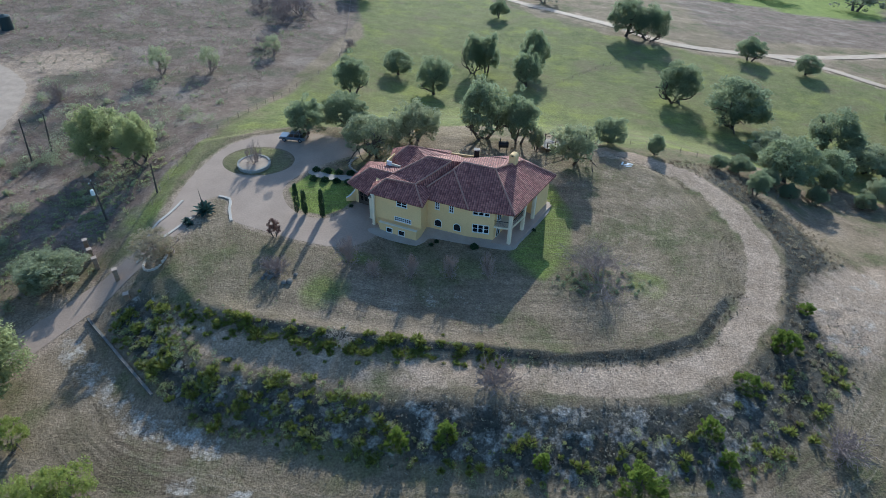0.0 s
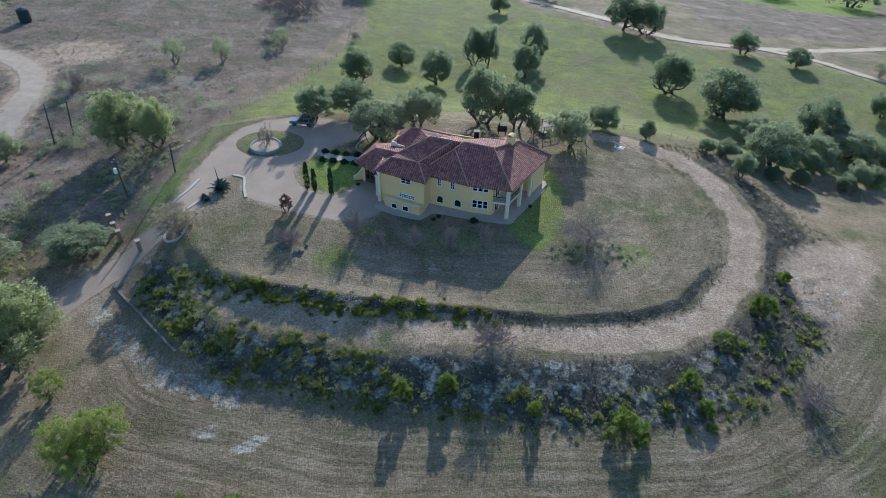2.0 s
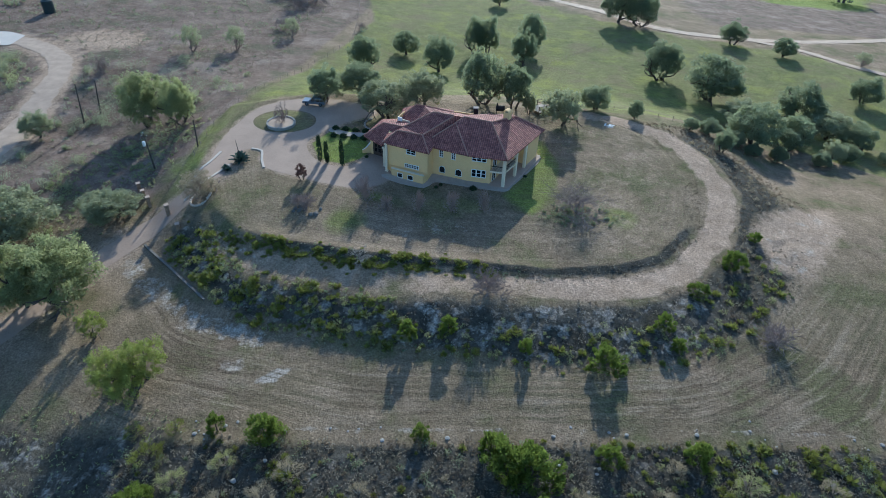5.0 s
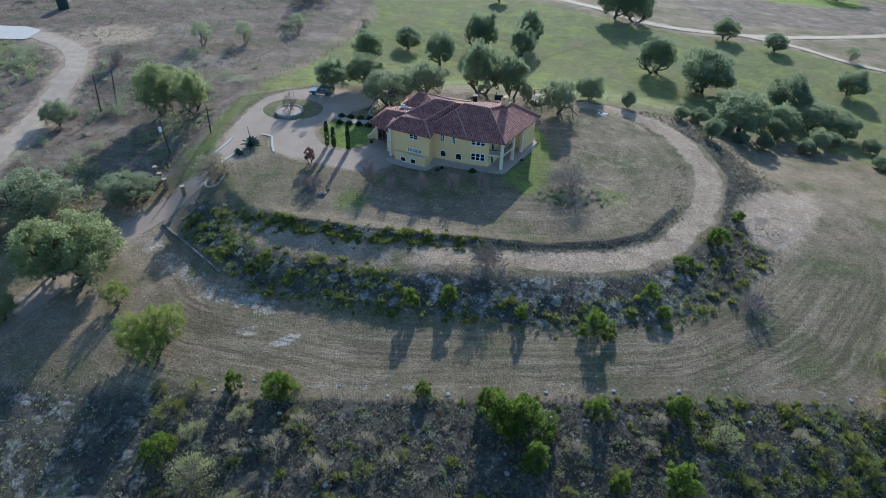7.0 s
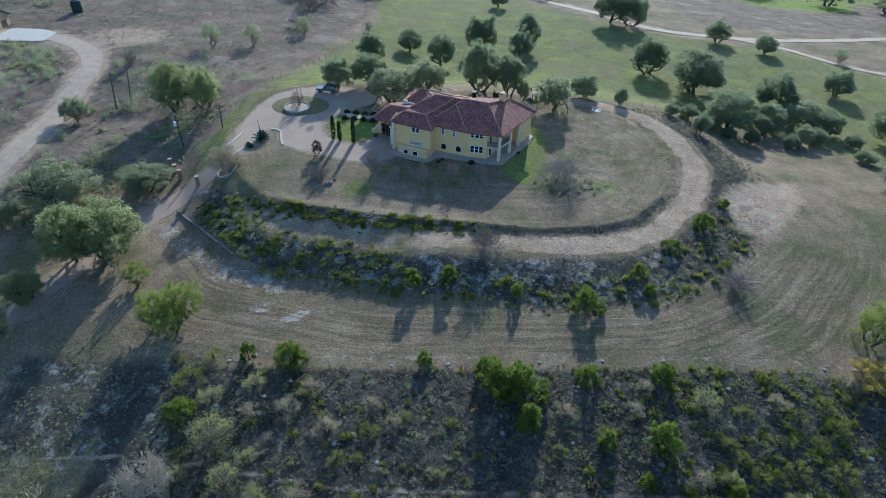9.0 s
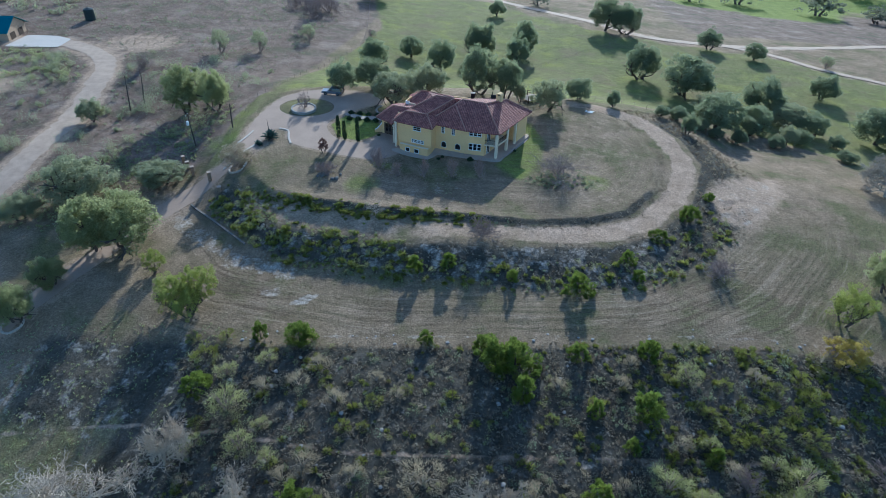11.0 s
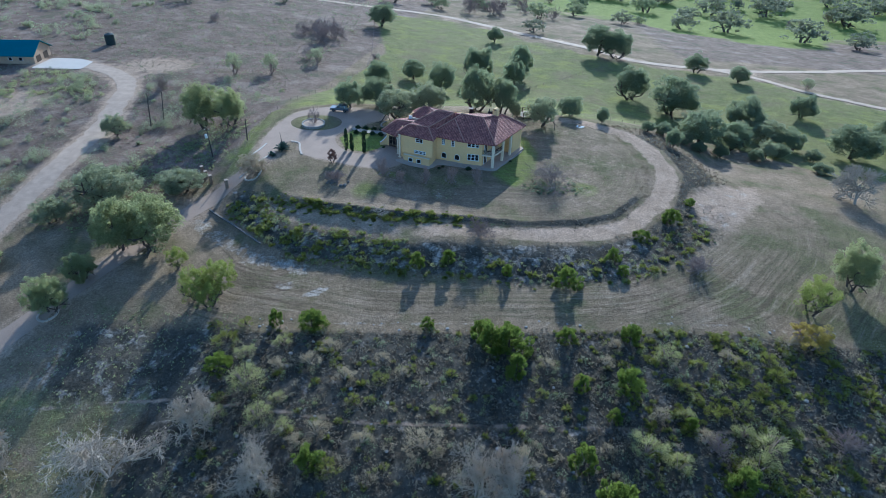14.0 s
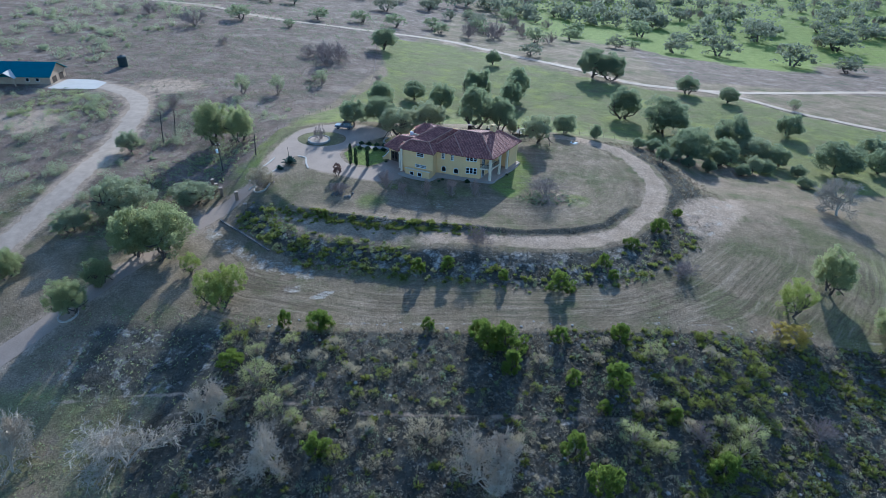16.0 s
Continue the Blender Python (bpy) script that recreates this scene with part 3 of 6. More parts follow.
build_ground()
sheet("road_entry", lambda X, Y: np.minimum(2.2 - along(ENTRY, X, Y) + 0.4 * wander(X, Y, 7, 44), -inside(DRIVE_S, X, Y) + 0.1), -90, -38, 0, 86, 0.8, 0.035, PAVING, "pale gravel entry drive climbing to the house", "road")
sheet("driveway", lambda X, Y: np.minimum(inside(DRIVE_S, X, Y), -inside(ISLAND, X, Y)), -45, -8, 72, 110, 0.8, 0.022, PAVING, "pale tan paved driveway looping round a planted island", "driveway")
sheet("road_side", lambda X, Y: 2.6 - along(LEFT_ROAD, X, Y) + 0.8 * wander(X, Y, 9, 41) + 0.9 * wander(X, Y, 3.2, 45), -140, -82, 10, 152, 1.2, 0.06, GRAVEL, "pale caliche gravel road past the scrub", "road")
sheet("road_far", lambda X, Y: 2.0 - along(FAR_TRACK, X, Y) + 0.9 * wander(X, Y, 16, 42), -300, 240, 190, 330, 2.5, 0.12, GRAVEL, "pale dirt track across the far pasture", "road")
sheet("road_branch", lambda X, Y: 1.7 - along(FAR_BRANCH, X, Y) + 0.9 * wander(X, Y, 16, 43), 95, 290, 95, 200, 2.5, 0.15, GRAVEL, "pale dirt track branching through the pasture", "road")


# ---------------------------------------------------------------- trees
def leaves(rng, centres, radii, per, size, flat=0.75):
    """Leaf cards scattered round clump centres."""
    n = len(centres) * per
    c = np.repeat(centres, per, 0)
    r = np.repeat(radii, per)[:, None]
    d = rng.normal(size=(n, 3))
    d /= np.linalg.norm(d, axis=1)[:, None]
    p = c + d * r * rng.uniform(0.45, 1.0, (n, 1)) * (1, 1, flat)
    a = rng.normal(size=(n, 3))
    a /= np.linalg.norm(a, axis=1)[:, None]
    b = np.cross(a, rng.normal(size=(n, 3)))
    b /= np.linalg.norm(b, axis=1)[:, None]
    s = size * rng.uniform(0.6, 1.3, (n, 1))
    return np.stack([p - a * s, p + a * s * 0.9, p + b * s * 0.95], 1)


def grow(rng, bm, p, d, length, radius, depth, spread_, sides, tips, lift=0.1, seg=3, more=0, thin=0.02):
    pts, q = [Vector(p)], Vector(d).normalized()
    for i in range(seg):
        q = (q + Vector(rng.normal(0, 0.17, 3)) + Vector((0, 0, lift))).normalized()
        pts.append(pts[-1] + q * length / seg)
    tube(bm, pts, [radius * (1 - 0.45 * i / seg) for i in range(seg + 1)], sides, False)
    tips.append(pts[-1])
    if depth <= 0:
        return
    for k in range(rng.randint(2, 4) + (1 if depth > 2 else 0) + more):
        i = rng.randint(1, seg + 1)
        e = (q + Vector(rng.normal(0, spread_, 3))).normalized()
        grow(rng, bm, pts[i], e, length * rng.uniform(0.55, 0.8), max(radius * 0.58, thin), depth - 1, spread_, max(3, sides - 1), tips, lift, 2 if depth < 4 else seg, more, thin)


def tree_kind(seed, clumps, per, size, leaf_mat, bark, height=1.8, stems=1, limbs=3):
    """Trunk and crown meshes of a broad tree, one unit in crown radius."""
    rng = np.random.RandomState(seed)
    bm, tips = bmesh.new(), []
    for s in range(stems):
        a = rng.uniform(0, 6.28)
        lean = 0.25 if stems == 1 else 0.5
        d = (math.cos(a) * lean, math.sin(a) * lean, 1)
        base = Vector((0.12 * math.cos(a) * (stems > 1), 0.12 * math.sin(a) * (stems > 1), -0.05))
        grow(rng, bm, base, d, height * 0.34, 0.085 / math.sqrt(stems), limbs, 0.75, 7, tips, 0.12)
    cen, rad = [], []
    waves = [(rng.uniform(0, 6.28), rng.randint(2, 6), rng.uniform(0.04, 0.11)) for _ in range(4)]
    while len(cen) < clumps:
        a, el = rng.uniform(0, 6.28), math.asin(rng.uniform(-0.72, 1.0))
        k = rng.uniform(0.8, 1.0) if rng.uniform() < 0.66 else rng.uniform(0.35, 0.8)
        k *= 1 + sum(w * math.sin(n * a + p + 2 * el) for p, n, w in waves)
        flat = 0.40 if el > 0 else 0.37
        cen.append((0.80 * k * math.cos(el) * math.cos(a), 0.80 * k * math.cos(el) * math.sin(a), height * (0.52 + flat * k * math.sin(el) + 0.05 * rng.normal())))
        rad.append(rng.uniform(0.11, 0.22))
    trunk = bpy.data.meshes.new("trunk")
    bm.to_mesh(trunk)
    bm.free()
    trunk.materials.append(bark)
    crown = leaf_mesh("crown", leaves(rng, np.array(cen), np.array(rad), per, size), leaf_mat)
    return trunk, crown


def spray(q, mat):
    """Leaves drawn out upwards and outwards into pointed sprays."""
    mid = q.mean(1, keepdims=True)
    q = mid + (q - mid) * 0.8
    q[:, 1] = mid[:, 0] + mid[:, 0] * (0.08, 0.08, 0.0) + (0, 0, 0.12)
    return leaf_mesh("crown", q, mat)


def juniper_kind(seed, per, leaf_mat, slim=1.0):
    rng = np.random.RandomState(seed)
    bm = bmesh.new()
    tube(bm, [(0, 0, -0.1), (0.02, 0, 0.6), (0, 0.02, 1.4)], [0.07, 0.05, 0.01], 6)
    trunk = bpy.data.meshes.new("trunk")
    bm.to_mesh(trunk)
    bm.free()
    trunk.materials.append(BARK)
    cen, rad = [], []
    for k in range(46):
        z = rng.uniform(0.12, 1.85)
        r = (0.95 * math.sqrt(max(0, 1 - ((z - 0.7) / 1.2) ** 2))) * rng.uniform(0.35, 1.0) * slim
        a = rng.uniform(0, 6.28)
        cen.append((r * math.cos(a), r * math.sin(a), z))
        rad.append(rng.uniform(0.14, 0.26))
    return trunk, spray(leaves(rng, np.array(cen), np.array(rad), per, 0.085, 1.15), leaf_mat)


def bare_kind(seed, bark, depth=5, stems=1, twig=0.05, lift=0.06, thin=0.0045, more=1):
    rng = np.random.RandomState(seed)
    bm, tips = bmesh.new(), []
    for s in range(stems):
        a = rng.uniform(0, 6.28)
        k = 0.15 if stems == 1 else 0.7
        grow(rng, bm, (0, 0, -0.05), (k * math.cos(a), k * math.sin(a), 1), 0.75, twig / math.sqrt(stems), depth, 0.7, 5, tips, lift, 3, more, thin)
    top = max(t.z for t in tips)
    wide = sorted(math.hypot(t.x, t.y) for t in tips)[int(len(tips) * 0.95)]
    bmesh.ops.transform(bm, verts=bm.verts, matrix=Matrix.Diagonal((1 / wide, 1 / wide, 1.8 / top, 1)))
    trunk = bpy.data.meshes.new("branchwork")
    bm.to_mesh(trunk)
    bm.free()
    trunk.materials.append(bark)
    return trunk


def stand(kind, name, x, y, h, r, turn, label, category, group="", sink=0.05):
    """A plant of the kind, h high and r in crown radius, on the ground."""
    e = empty(name, Matrix.Translation((x, y, gz(x, y) - sink)) @ Matrix.Rotation(turn, 4, "Z") @ Matrix.Diagonal((r * 1.1, r * 1.1, h / 1.75, 1)), label, category, group)
    if isinstance(kind, tuple):
        under("trunk", kind[0], e)
        under("crown", kind[1], e)
    else:
        under("branchwork", kind, e)
    return e


def bush_kind(seed, leaf_mat, bark, clumps=34, per=60, size=0.05, feather=0.0):
    """A low domed bush of fine leaves on several stems, one unit in radius."""
    rng = np.random.RandomState(seed)
    bm, cen, rad = bmesh.new(), [], []
    for k in range(9):
        a, d = rng.uniform(0, 6.28), rng.uniform(0.2, 0.8)
        tube(bm, [(0, 0, -0.1), (0.5 * d * math.cos(a), 0.5 * d * math.sin(a), 0.7), (d * math.cos(a), d * math.sin(a), 1.2 - 0.4 * d)], [0.035, 0.025, 0.008], 3, False)
    for k in range(clumps):
        a, el = rng.uniform(0, 6.28), math.asin(rng.uniform(0.0, 1.0))
        q = rng.uniform(0.45, 0.92)
        cen.append((q * math.cos(el) * math.cos(a), q * math.cos(el) * math.sin(a), 0.25 + 1.15 * q * math.sin(el)))
        rad.append(rng.uniform(0.16, 0.3))
    trunk = bpy.data.meshes.new("stems")
    bm.to_mesh(trunk)
    bm.free()
    trunk.materials.append(bark)
    q = leaves(rng, np.array(cen), np.array(rad), per, size, 1.0)
    if feather:
        mid = q.mean(1, keepdims=True)
        q = mid + (q - mid) * 0.6
        q[:, 1] = mid[:, 0] + (mid[:, 0] * (1, 1, 0.6) + (0, 0, 0.3)) * feather * 0.55
    return trunk, leaf_mesh("crown", q, leaf_mat)


OAKS = [tree_kind(s, 185, 80, 0.038, OAK_LEAF, BARK, 1.8, 1 + s % 2) for s in (11, 12, 13, 14, 15)]
OLIVES = [tree_kind(s, 200, 95, 0.034, OLIVE_LEAF, BARK, 1.8, 2) for s in (16, 17)]
GREYS = [tree_kind(s, 185, 80, 0.036, GREY_LEAF, BARK, 1.8, 2) for s in (21, 22)]
# two of these three kinds wear the leaf greyed for haze
FAR_OAKS = [tree_kind(s, 75, 20, 0.07, m, BARK, 1.5, 2, 1) for s, m in ((31, OAK_LEAF), (32, HAZED_LEAF), (33, HAZED_LEAF))]
MESQS = [tree_kind(41, 105, 90, 0.030, MESQ_LEAF, BARK, 1.8, 3), tree_kind(42, 85, 90, 0.034, MESQ_LEAF, BARK, 1.8, 2)]
GOLDS = [tree_kind(43, 60, 110, 0.038, GOLD_LEAF, GREY_BARK, 1.8, 3)]
BROWNS = [tree_kind(44, 120, 80, 0.030, TAN_LEAF, GREY_BARK, 1.8, 3)]
PALES = [tree_kind(52, 90, 50, 0.034, GREY_LEAF, GREY_BARK, 1.6, 2)]
REDS = [tree_kind(55, 60, 70, 0.055, RED_LEAF, BARK, 1.8, 2)]
JUNIS = [juniper_kind(s, 90, JUNI_LEAF) for s in (61, 62, 63)]
OLIVE_BUSH = [bush_kind(s, FEATHER_LEAF, GREY_BARK, 40, 60, 0.05, 0.16) for s in (81, 82)]
PALE_BUSH = [bush_kind(s, TAN_LEAF, PALE_BARK, 34, 55, 0.045, 0.2) for s in (83, 84)]
GREEN_BUSH = [bush_kind(s, SHRUB_LEAF, BARK, 34, 50, 0.06, 0.22) for s in (85, 86)]
BARES = [bare_kind(71, PALE_BARK, 5, 1, 0.05, 0.06, 0.006, 2), bare_kind(72, PALE_BARK, 5, 3, 0.07, 0.02, 0.006), bare_kind(73, GREY_BARK, 3, 10, 0.05, 0.14, 0.013), bare_kind(74, GREY_BARK, 4, 6, 0.04, 0.0, 0.0032)]
PILE = bare_kind(77, PALE_BARK, 3, 9, 0.05, -0.12, 0.012)
FAR_BARE = bare_kind(76, GREY_BARK, 3, 4, 0.06, 0.1, 0.011, 2)

rnd = random.Random(5)
# oaks round the house
for i, (x, y, h, r) in enumerate([(-26.2, 107.1, 7.1, 4.0), (-19.4, 110.4, 7.3, 4.6), (-12.6, 100.5, 7.8, 5.5), (-5.8, 105.8, 7.6, 4.8), (6.9, 107.8, 11.5, 4.9), (13.5, 106.6, 9.7, 3.7),
                                  (22.8, 100.3, 7.4, 4.1), (31.4, 110.2, 5.2, 3.6), (39.3, 106.1, 4.0, 1.8), (16.5, 104.5, 4.6, 1.6)]):
    grey = i in (2, 3, 6, 9)
    stand(GREYS[i % 2] if grey else OAKS[i % 5], "oak_tree", x, y, h, r, rnd.uniform(0, 6), "grey-green live oak beside the hilltop house" if grey else "dark green live oak beside the hilltop house", "tree", "oaks round the house")
# oaks in the pasture
for i, (x, y, h, r) in enumerate([(-22.8, 143.0, 9.3, 4.4), (-13.4, 162.2, 6.5, 4.2), (-3.6, 151.8, 9.5, 4.7), (6.6, 168.0, 11.0, 3.1), (10.3, 168.4, 10.6, 3.9), (20.4, 158.7, 9.5, 4.2),
                                  (23.5, 170.6, 11.5, 4.5), (16.7, 220.9, 6.0, 3.5), (58.0, 152.5, 10.6, 5.7), (68.4, 139.0, 11.0, 8.1), (90.7, 188.2, 7.0, 4.7), (102.2, 176.1, 5.6, 3.9),
                                  (57.0, 206, 11.8, 6.2), (64, 203, 11.0, 6.0), (84.5, 125.7, 9.5, 6.0), (-31.9, 231.8, 9.3, 6.3)]):
    stand(OAKS[(i * 3) % 5], "oak_tree", x, y, h, r, rnd.uniform(0, 6), "dark green live oak standing in the grassy pasture", "tree", "oaks in the pasture")
# grove below the hill
for i, (x, y, h, r) in enumerate([(65.6, 106.3, 8.9, 6.2), (69.5, 121.9, 5.6, 5.1), (54.5, 94.9, 4.7, 2.1), (73.6, 107.0, 5.1, 3.4), (87.7, 117.1, 6.5, 5.1), (81.7, 102.4, 4.9, 2.7), (107.9, 109.2, 9.1, 7.3),
                                  (128.8, 126.4, 5.6, 5.5), (108.9, 140.7, 7.0, 4.6), (92.5, 94.3, 2.4, 2.6), (55, 104, 3.2, 2.6), (60, 102, 3.0, 2.4), (63, 99, 2.6, 2.0), (69, 100, 3.2, 2.2), (78, 99.5, 3.0, 2.2), (86, 104, 3.6, 2.6), (50.5, 103.5, 2.6, 1.9), (95, 104, 3.0, 2.4), (77, 111, 7.0, 4.2), (92, 112, 6.0, 4.4), (122, 112, 6.5, 4.6)]):
    grey = i in (1, 4, 5)
    stand(GREYS[i % 2] if grey else OAKS[(i * 2 + 1) % 5], "oak_tree", x, y, h, r, rnd.uniform(0, 6), "grey-green oak in the grove below the hill" if grey else "dark green oak in the grove below the hill", "tree", "grove of oaks")
# oaks along the entry drive
for i, (x, y, h, r) in enumerate([(-55.2, 49.6, 10.3, 6.0), (-61.1, 47.8, 10.1, 4.6), (-70.2, 63.3, 7.8, 6.7), (-56.6, 68.8, 4.9, 5.0), (-64.6, 30.2, 6.6, 3.3), (-63.2, 38.3, 5.3, 2.9), (-82.4, 40.5, 5.9, 3.5),
                                  (-62.2, 100.5, 10.9, 5.5), (-54.5, 98.3, 9.5, 3.7), (-83.3, 95.2, 5.4, 3.4), (70.9, 40.3, 8.5, 3.6), (-78, 56, 5, 3.6), (76.5, 28.5, 6.5, 3.6), (75.5, 21.0, 5.5, 3.4)]):
    grey = i in (2, 3, 9, 11)
    stand(GREYS[i % 2] if grey else OLIVES[i % 2], "oak_tree", x, y, h, r, rnd.uniform(0, 6), "grey-green oak on the scrubby slope" if grey else "olive-green live oak casting a long shadow", "tree", "oaks along the drive")
for i, (x, y, h, r) in enumerate([(-40.9, 33.2, 6.6, 3.1), (-37.0, 34.6, 7.0, 2.9), (-38.3, 31.4, 5.6, 2.7), (-47.4, 41.9, 4.3, 2.0), (60.8, 32.7, 7.2, 3.2)]):
    stand(MESQS[i % 2], "mesquite_tree", x, y, h, r, rnd.uniform(0, 6), "yellow-green mesquite tree on the dry grass", "tree", "mesquite trees")
stand(GOLDS[0], "mesquite_tree", 57.0, 24.6, 4.2, 3.3, 1, "golden-yellow mesquite at the edge of the slope", "tree", "mesquite trees")
for i, (x, y, h, r) in enumerate([(-68.2, 143.0, 7.9, 3.4), (-57.7, 146.4, 7.5, 3.1), (-46.6, 162.5, 6.4, 2.7), (125.5, 173.7, 5.0, 2.9)]):
    stand(PALES[0], "scrub_tree", x, y, h, r, rnd.uniform(0, 6), "thin pale scrub tree with sparse leaves", "tree", "thin scrub trees")
stand(BROWNS[0], "scrub_tree", -41.6, 70.6, 4.6, 3.4, 2, "tan-brown tree with dry leaves beside the gate", "tree", "thin scrub trees")
stand(REDS[0], "ornamental_tree", -25.1, 75.3, 3.4, 1.1, 0, "small reddish-brown ornamental tree beside the driveway", "tree")
for grp in ([(-20.1, 26.2, 4.0, 2.2), (-26.1, 27.2, 3.3, 1.0), (-1.8, 26.8, 2.4, 1.0), (8.2, 22.6, 4.8, 2.8), (10.7, 21.5, 5.0, 2.7), (6.4, 24.8, 3.3, 1.4), (11.5, 16.5, 4.7, 1.5), (19.6, 23.6, 2.9, 1.3), (29.1, 23.6, 3.7, 1.5),
             (27.2, 14.2, 4.4, 1.9), (20.6, 14.1, 3.5, 0.9), (24.5, 9.4, 2.4, 1.0), (34.4, 8.5, 2.6, 0.9), (19.4, 2.5, 4.0, 1.6), (22.1, -3.3, 5.5, 2.4), (38.9, 0.4, 3.8, 2.1), (-32.4, 17.7, 3.3, 1.8)],
            [(-15.8, 1.9, 3.3, 1.8), (21.2, 36.9, 3.8, 2.1), (-4.3, 41.8, 3.3, 1.2), (1.1, 42.4, 2.7, 1.3), (30.1, 43.5, 2.7, 1.2), (43.5, 56.3, 3.2, 1.6), (49.2, 63.3, 1.9, 1.0), (36.6, 50.2, 1.8, 1.5), (11.2, 39.5, 2.7, 0.9), (31.4, 40.1, 2.0, 1.0)]):
    for i, (x, y, h, r) in enumerate(grp):
        stand(JUNIS[i % 3], "juniper_bush", x, y, 0.8 * h, 1.12 * r, rnd.uniform(0, 6), "dense bright green juniper bush on the chalky slope", "bush", "juniper bushes", 0.15)
for i, (x, y, h, r) in enumerate([(-33.2, 7.0, 8.5, 3.3), (-42.3, 1.2, 6.6, 7.0), (-59.1, 1.0, 10.6, 3.6), (5.4, -2.2, 8, 4.2), (10.5, -1.3, 7.5, 3.3), (-21.3, 0.4, 7.4, 4.1), (89.4, 73.8, 7.9, 5.2)]):
    stand(BARES[i % 2], "bare_tree", x, y, h, r, rnd.uniform(0, 6), "leafless pale grey tree with fine branches", "tree", "leafless trees")
for i, (x, y, h, r) in enumerate([(6.6, 48.8, 3.8, 2.7), (55.0, 7.3, 3.2, 2.4), (37.2, 5.4, 2.8, 1.8), (-13.4, 69.9, 4.6, 1.8), (-9.7, 67.3, 3.2, 1.2), (-4.3, 67.2, 4.5, 1.1), (1.0, 67.5, 4.3, 1.3), (6.3, 67.7, 4.3, 1.2),
                                  (-83.3, 125.2, 4.8, 2.4), (-50.6, 192.2, 6.6, 3.8), (-28.1, 176.3, 2.7, 1.6), (-22.9, 67.3, 2.6, 2.0), (-24.3, 68.0, 2.0, 1.3), (44.5, 42, 2.6, 3.0)]):
    stand(BARES[2], "bare_shrub", x, y, h, r, rnd.uniform(0, 6), "leafless brown shrub with upright twigs", "bush", "leafless shrubs")
for kinds, tall, label, grp, spots in (
        (OLIVE_BUSH, 1.25, "feathery olive-green bush on the chalky slope", "olive bushes",
          [(-29.1, 20.3, 1.7), (-24.0, 22.6, 1.6), (-22.2, 11.7, 1.3), (-24.1, 8.6, 2.1), (-20.0, 6.8, 1.7), (-30.2, 9.3, 1.6), (0.3, 10.0, 1.2), (-27.4, 14.3, 2.8), (27.7, 4.6, 2.7), (43.9, 5.8, 2.8), (41.8, 3.1, 2.5),
           (33.8, 20.2, 1.9), (34.1, 10.1, 1.4), (31.4, 2.8, 2.1), (41.3, 7.8, 1.7)]),
        (PALE_BUSH, 1.1, "pale tan half-dry bush with thin foliage on the slope", "pale bushes",
          [(-18.7, 18.5, 1.9), (-23.2, 17.7, 1.7), (-16.4, 21.6, 1.7), (-13.3, 15.8, 1.8), (-5.1, 16.7, 1.3), (-35.1, 9.5, 1.5), (-30.3, 4.7, 1.2), (-9.4, 5.2, 1.7), (-1.1, 4.7, 3.0), (-15.7, 6.4, 2.1), (-8.2, 19.5, 1.3),
           (-17.9, 4.6, 1.7), (16.2, 18.5, 1.3), (24.7, 18.9, 1.5), (26.7, 22.4, 1.3), (30.5, 10.2, 1.6), (35.8, 6.6, 1.8), (43.1, 20.4, 1.6), (22.7, 4.5, 1.2), (12.0, 3.0, 2.0), (53.7, 24.5, 1.7)]),
        (GREEN_BUSH, 1.1, "small yellow-green spiky shrub on the slope", "green shrubs",
          [(-33.0, 23.4, 2.0), (-8.1, 15.6, 1.3), (-3.9, 17.8, 1.0), (-11.6, 11.8, 1.1), (-9.1, 11.9, 0.9), (-13.2, 1.0, 1.6), (-31.0, 12.5, 1.1), (-31.0, 27.2, 1.2), (-36.1, 26.7, 1.2), (20.9, 15.6, 1.2), (15.0, 13.3, 1.0),
           (34.2, 7.9, 1.1), (38.4, 19.0, 1.2), (35.2, 14.5, 1.1), (36.4, 12.9, 1.1), (37.8, 10.7, 1.2), (39.8, 10.7, 1.0), (42.4, 11.6, 1.5), (34.3, 15.3, 1.1), (47.8, 11.6, 1.7), (46.3, 15.2, 1.2), (43.1, 24.1, 1.2),
           (45.1, 18.8, 1.4), (48.9, 20.5, 1.4), (49.2, 17.4, 1.6), (44.7, 13.5, 1.1), (42.6, 15.4, 1.1), (33.6, 10.8, 0.9)])):
    for i, (x, y, r) in enumerate(spots):
        stand(kinds[i % 2], "slope_bush", x, y, tall * 1.35 * r, 0.95 * r, rnd.uniform(0, 6), label, "bush", grp, 0.1)
stand(PILE, "brush_pile", -12.4, 55.3, 1.3, 2.0, 0.4, "pile of pale dead branches on the rim of the hilltop", "brush pile")
stand(FAR_BARE, "bare_tree", -33.4, 95.8, 4.6, 1.5, 1, "slender leafless sapling in the stone planter", "tree")
stand(BARES[3], "bare_tree", 21.9, 67.3, 5.6, 5.9, 0.5, "wide leafless tree spreading over the hilltop grass", "tree")


# ---------------------------------------------------------------- the house
house = empty("house", pose(0, 0, 0), "yellow stucco two-storey villa with red clay tile roof", "house")
WALLS = [(-10.6, 79.8), (-3.4, 76.9), (-2.6, 79.1), (3.5, 76.8), (7.4, 76.1), (12.4, 84.2), (14.4, 82.9), (16.6, 86.4), (10.5, 91), (5, 89.5), (-1.5, 92), (-8.3, 92), (-10.6, 86)]
WING = [(-14.3, 85.4), (-11.2, 83.9), (-10.5, 85.0), (-9.6, 91), (-12.2, 90.5)]


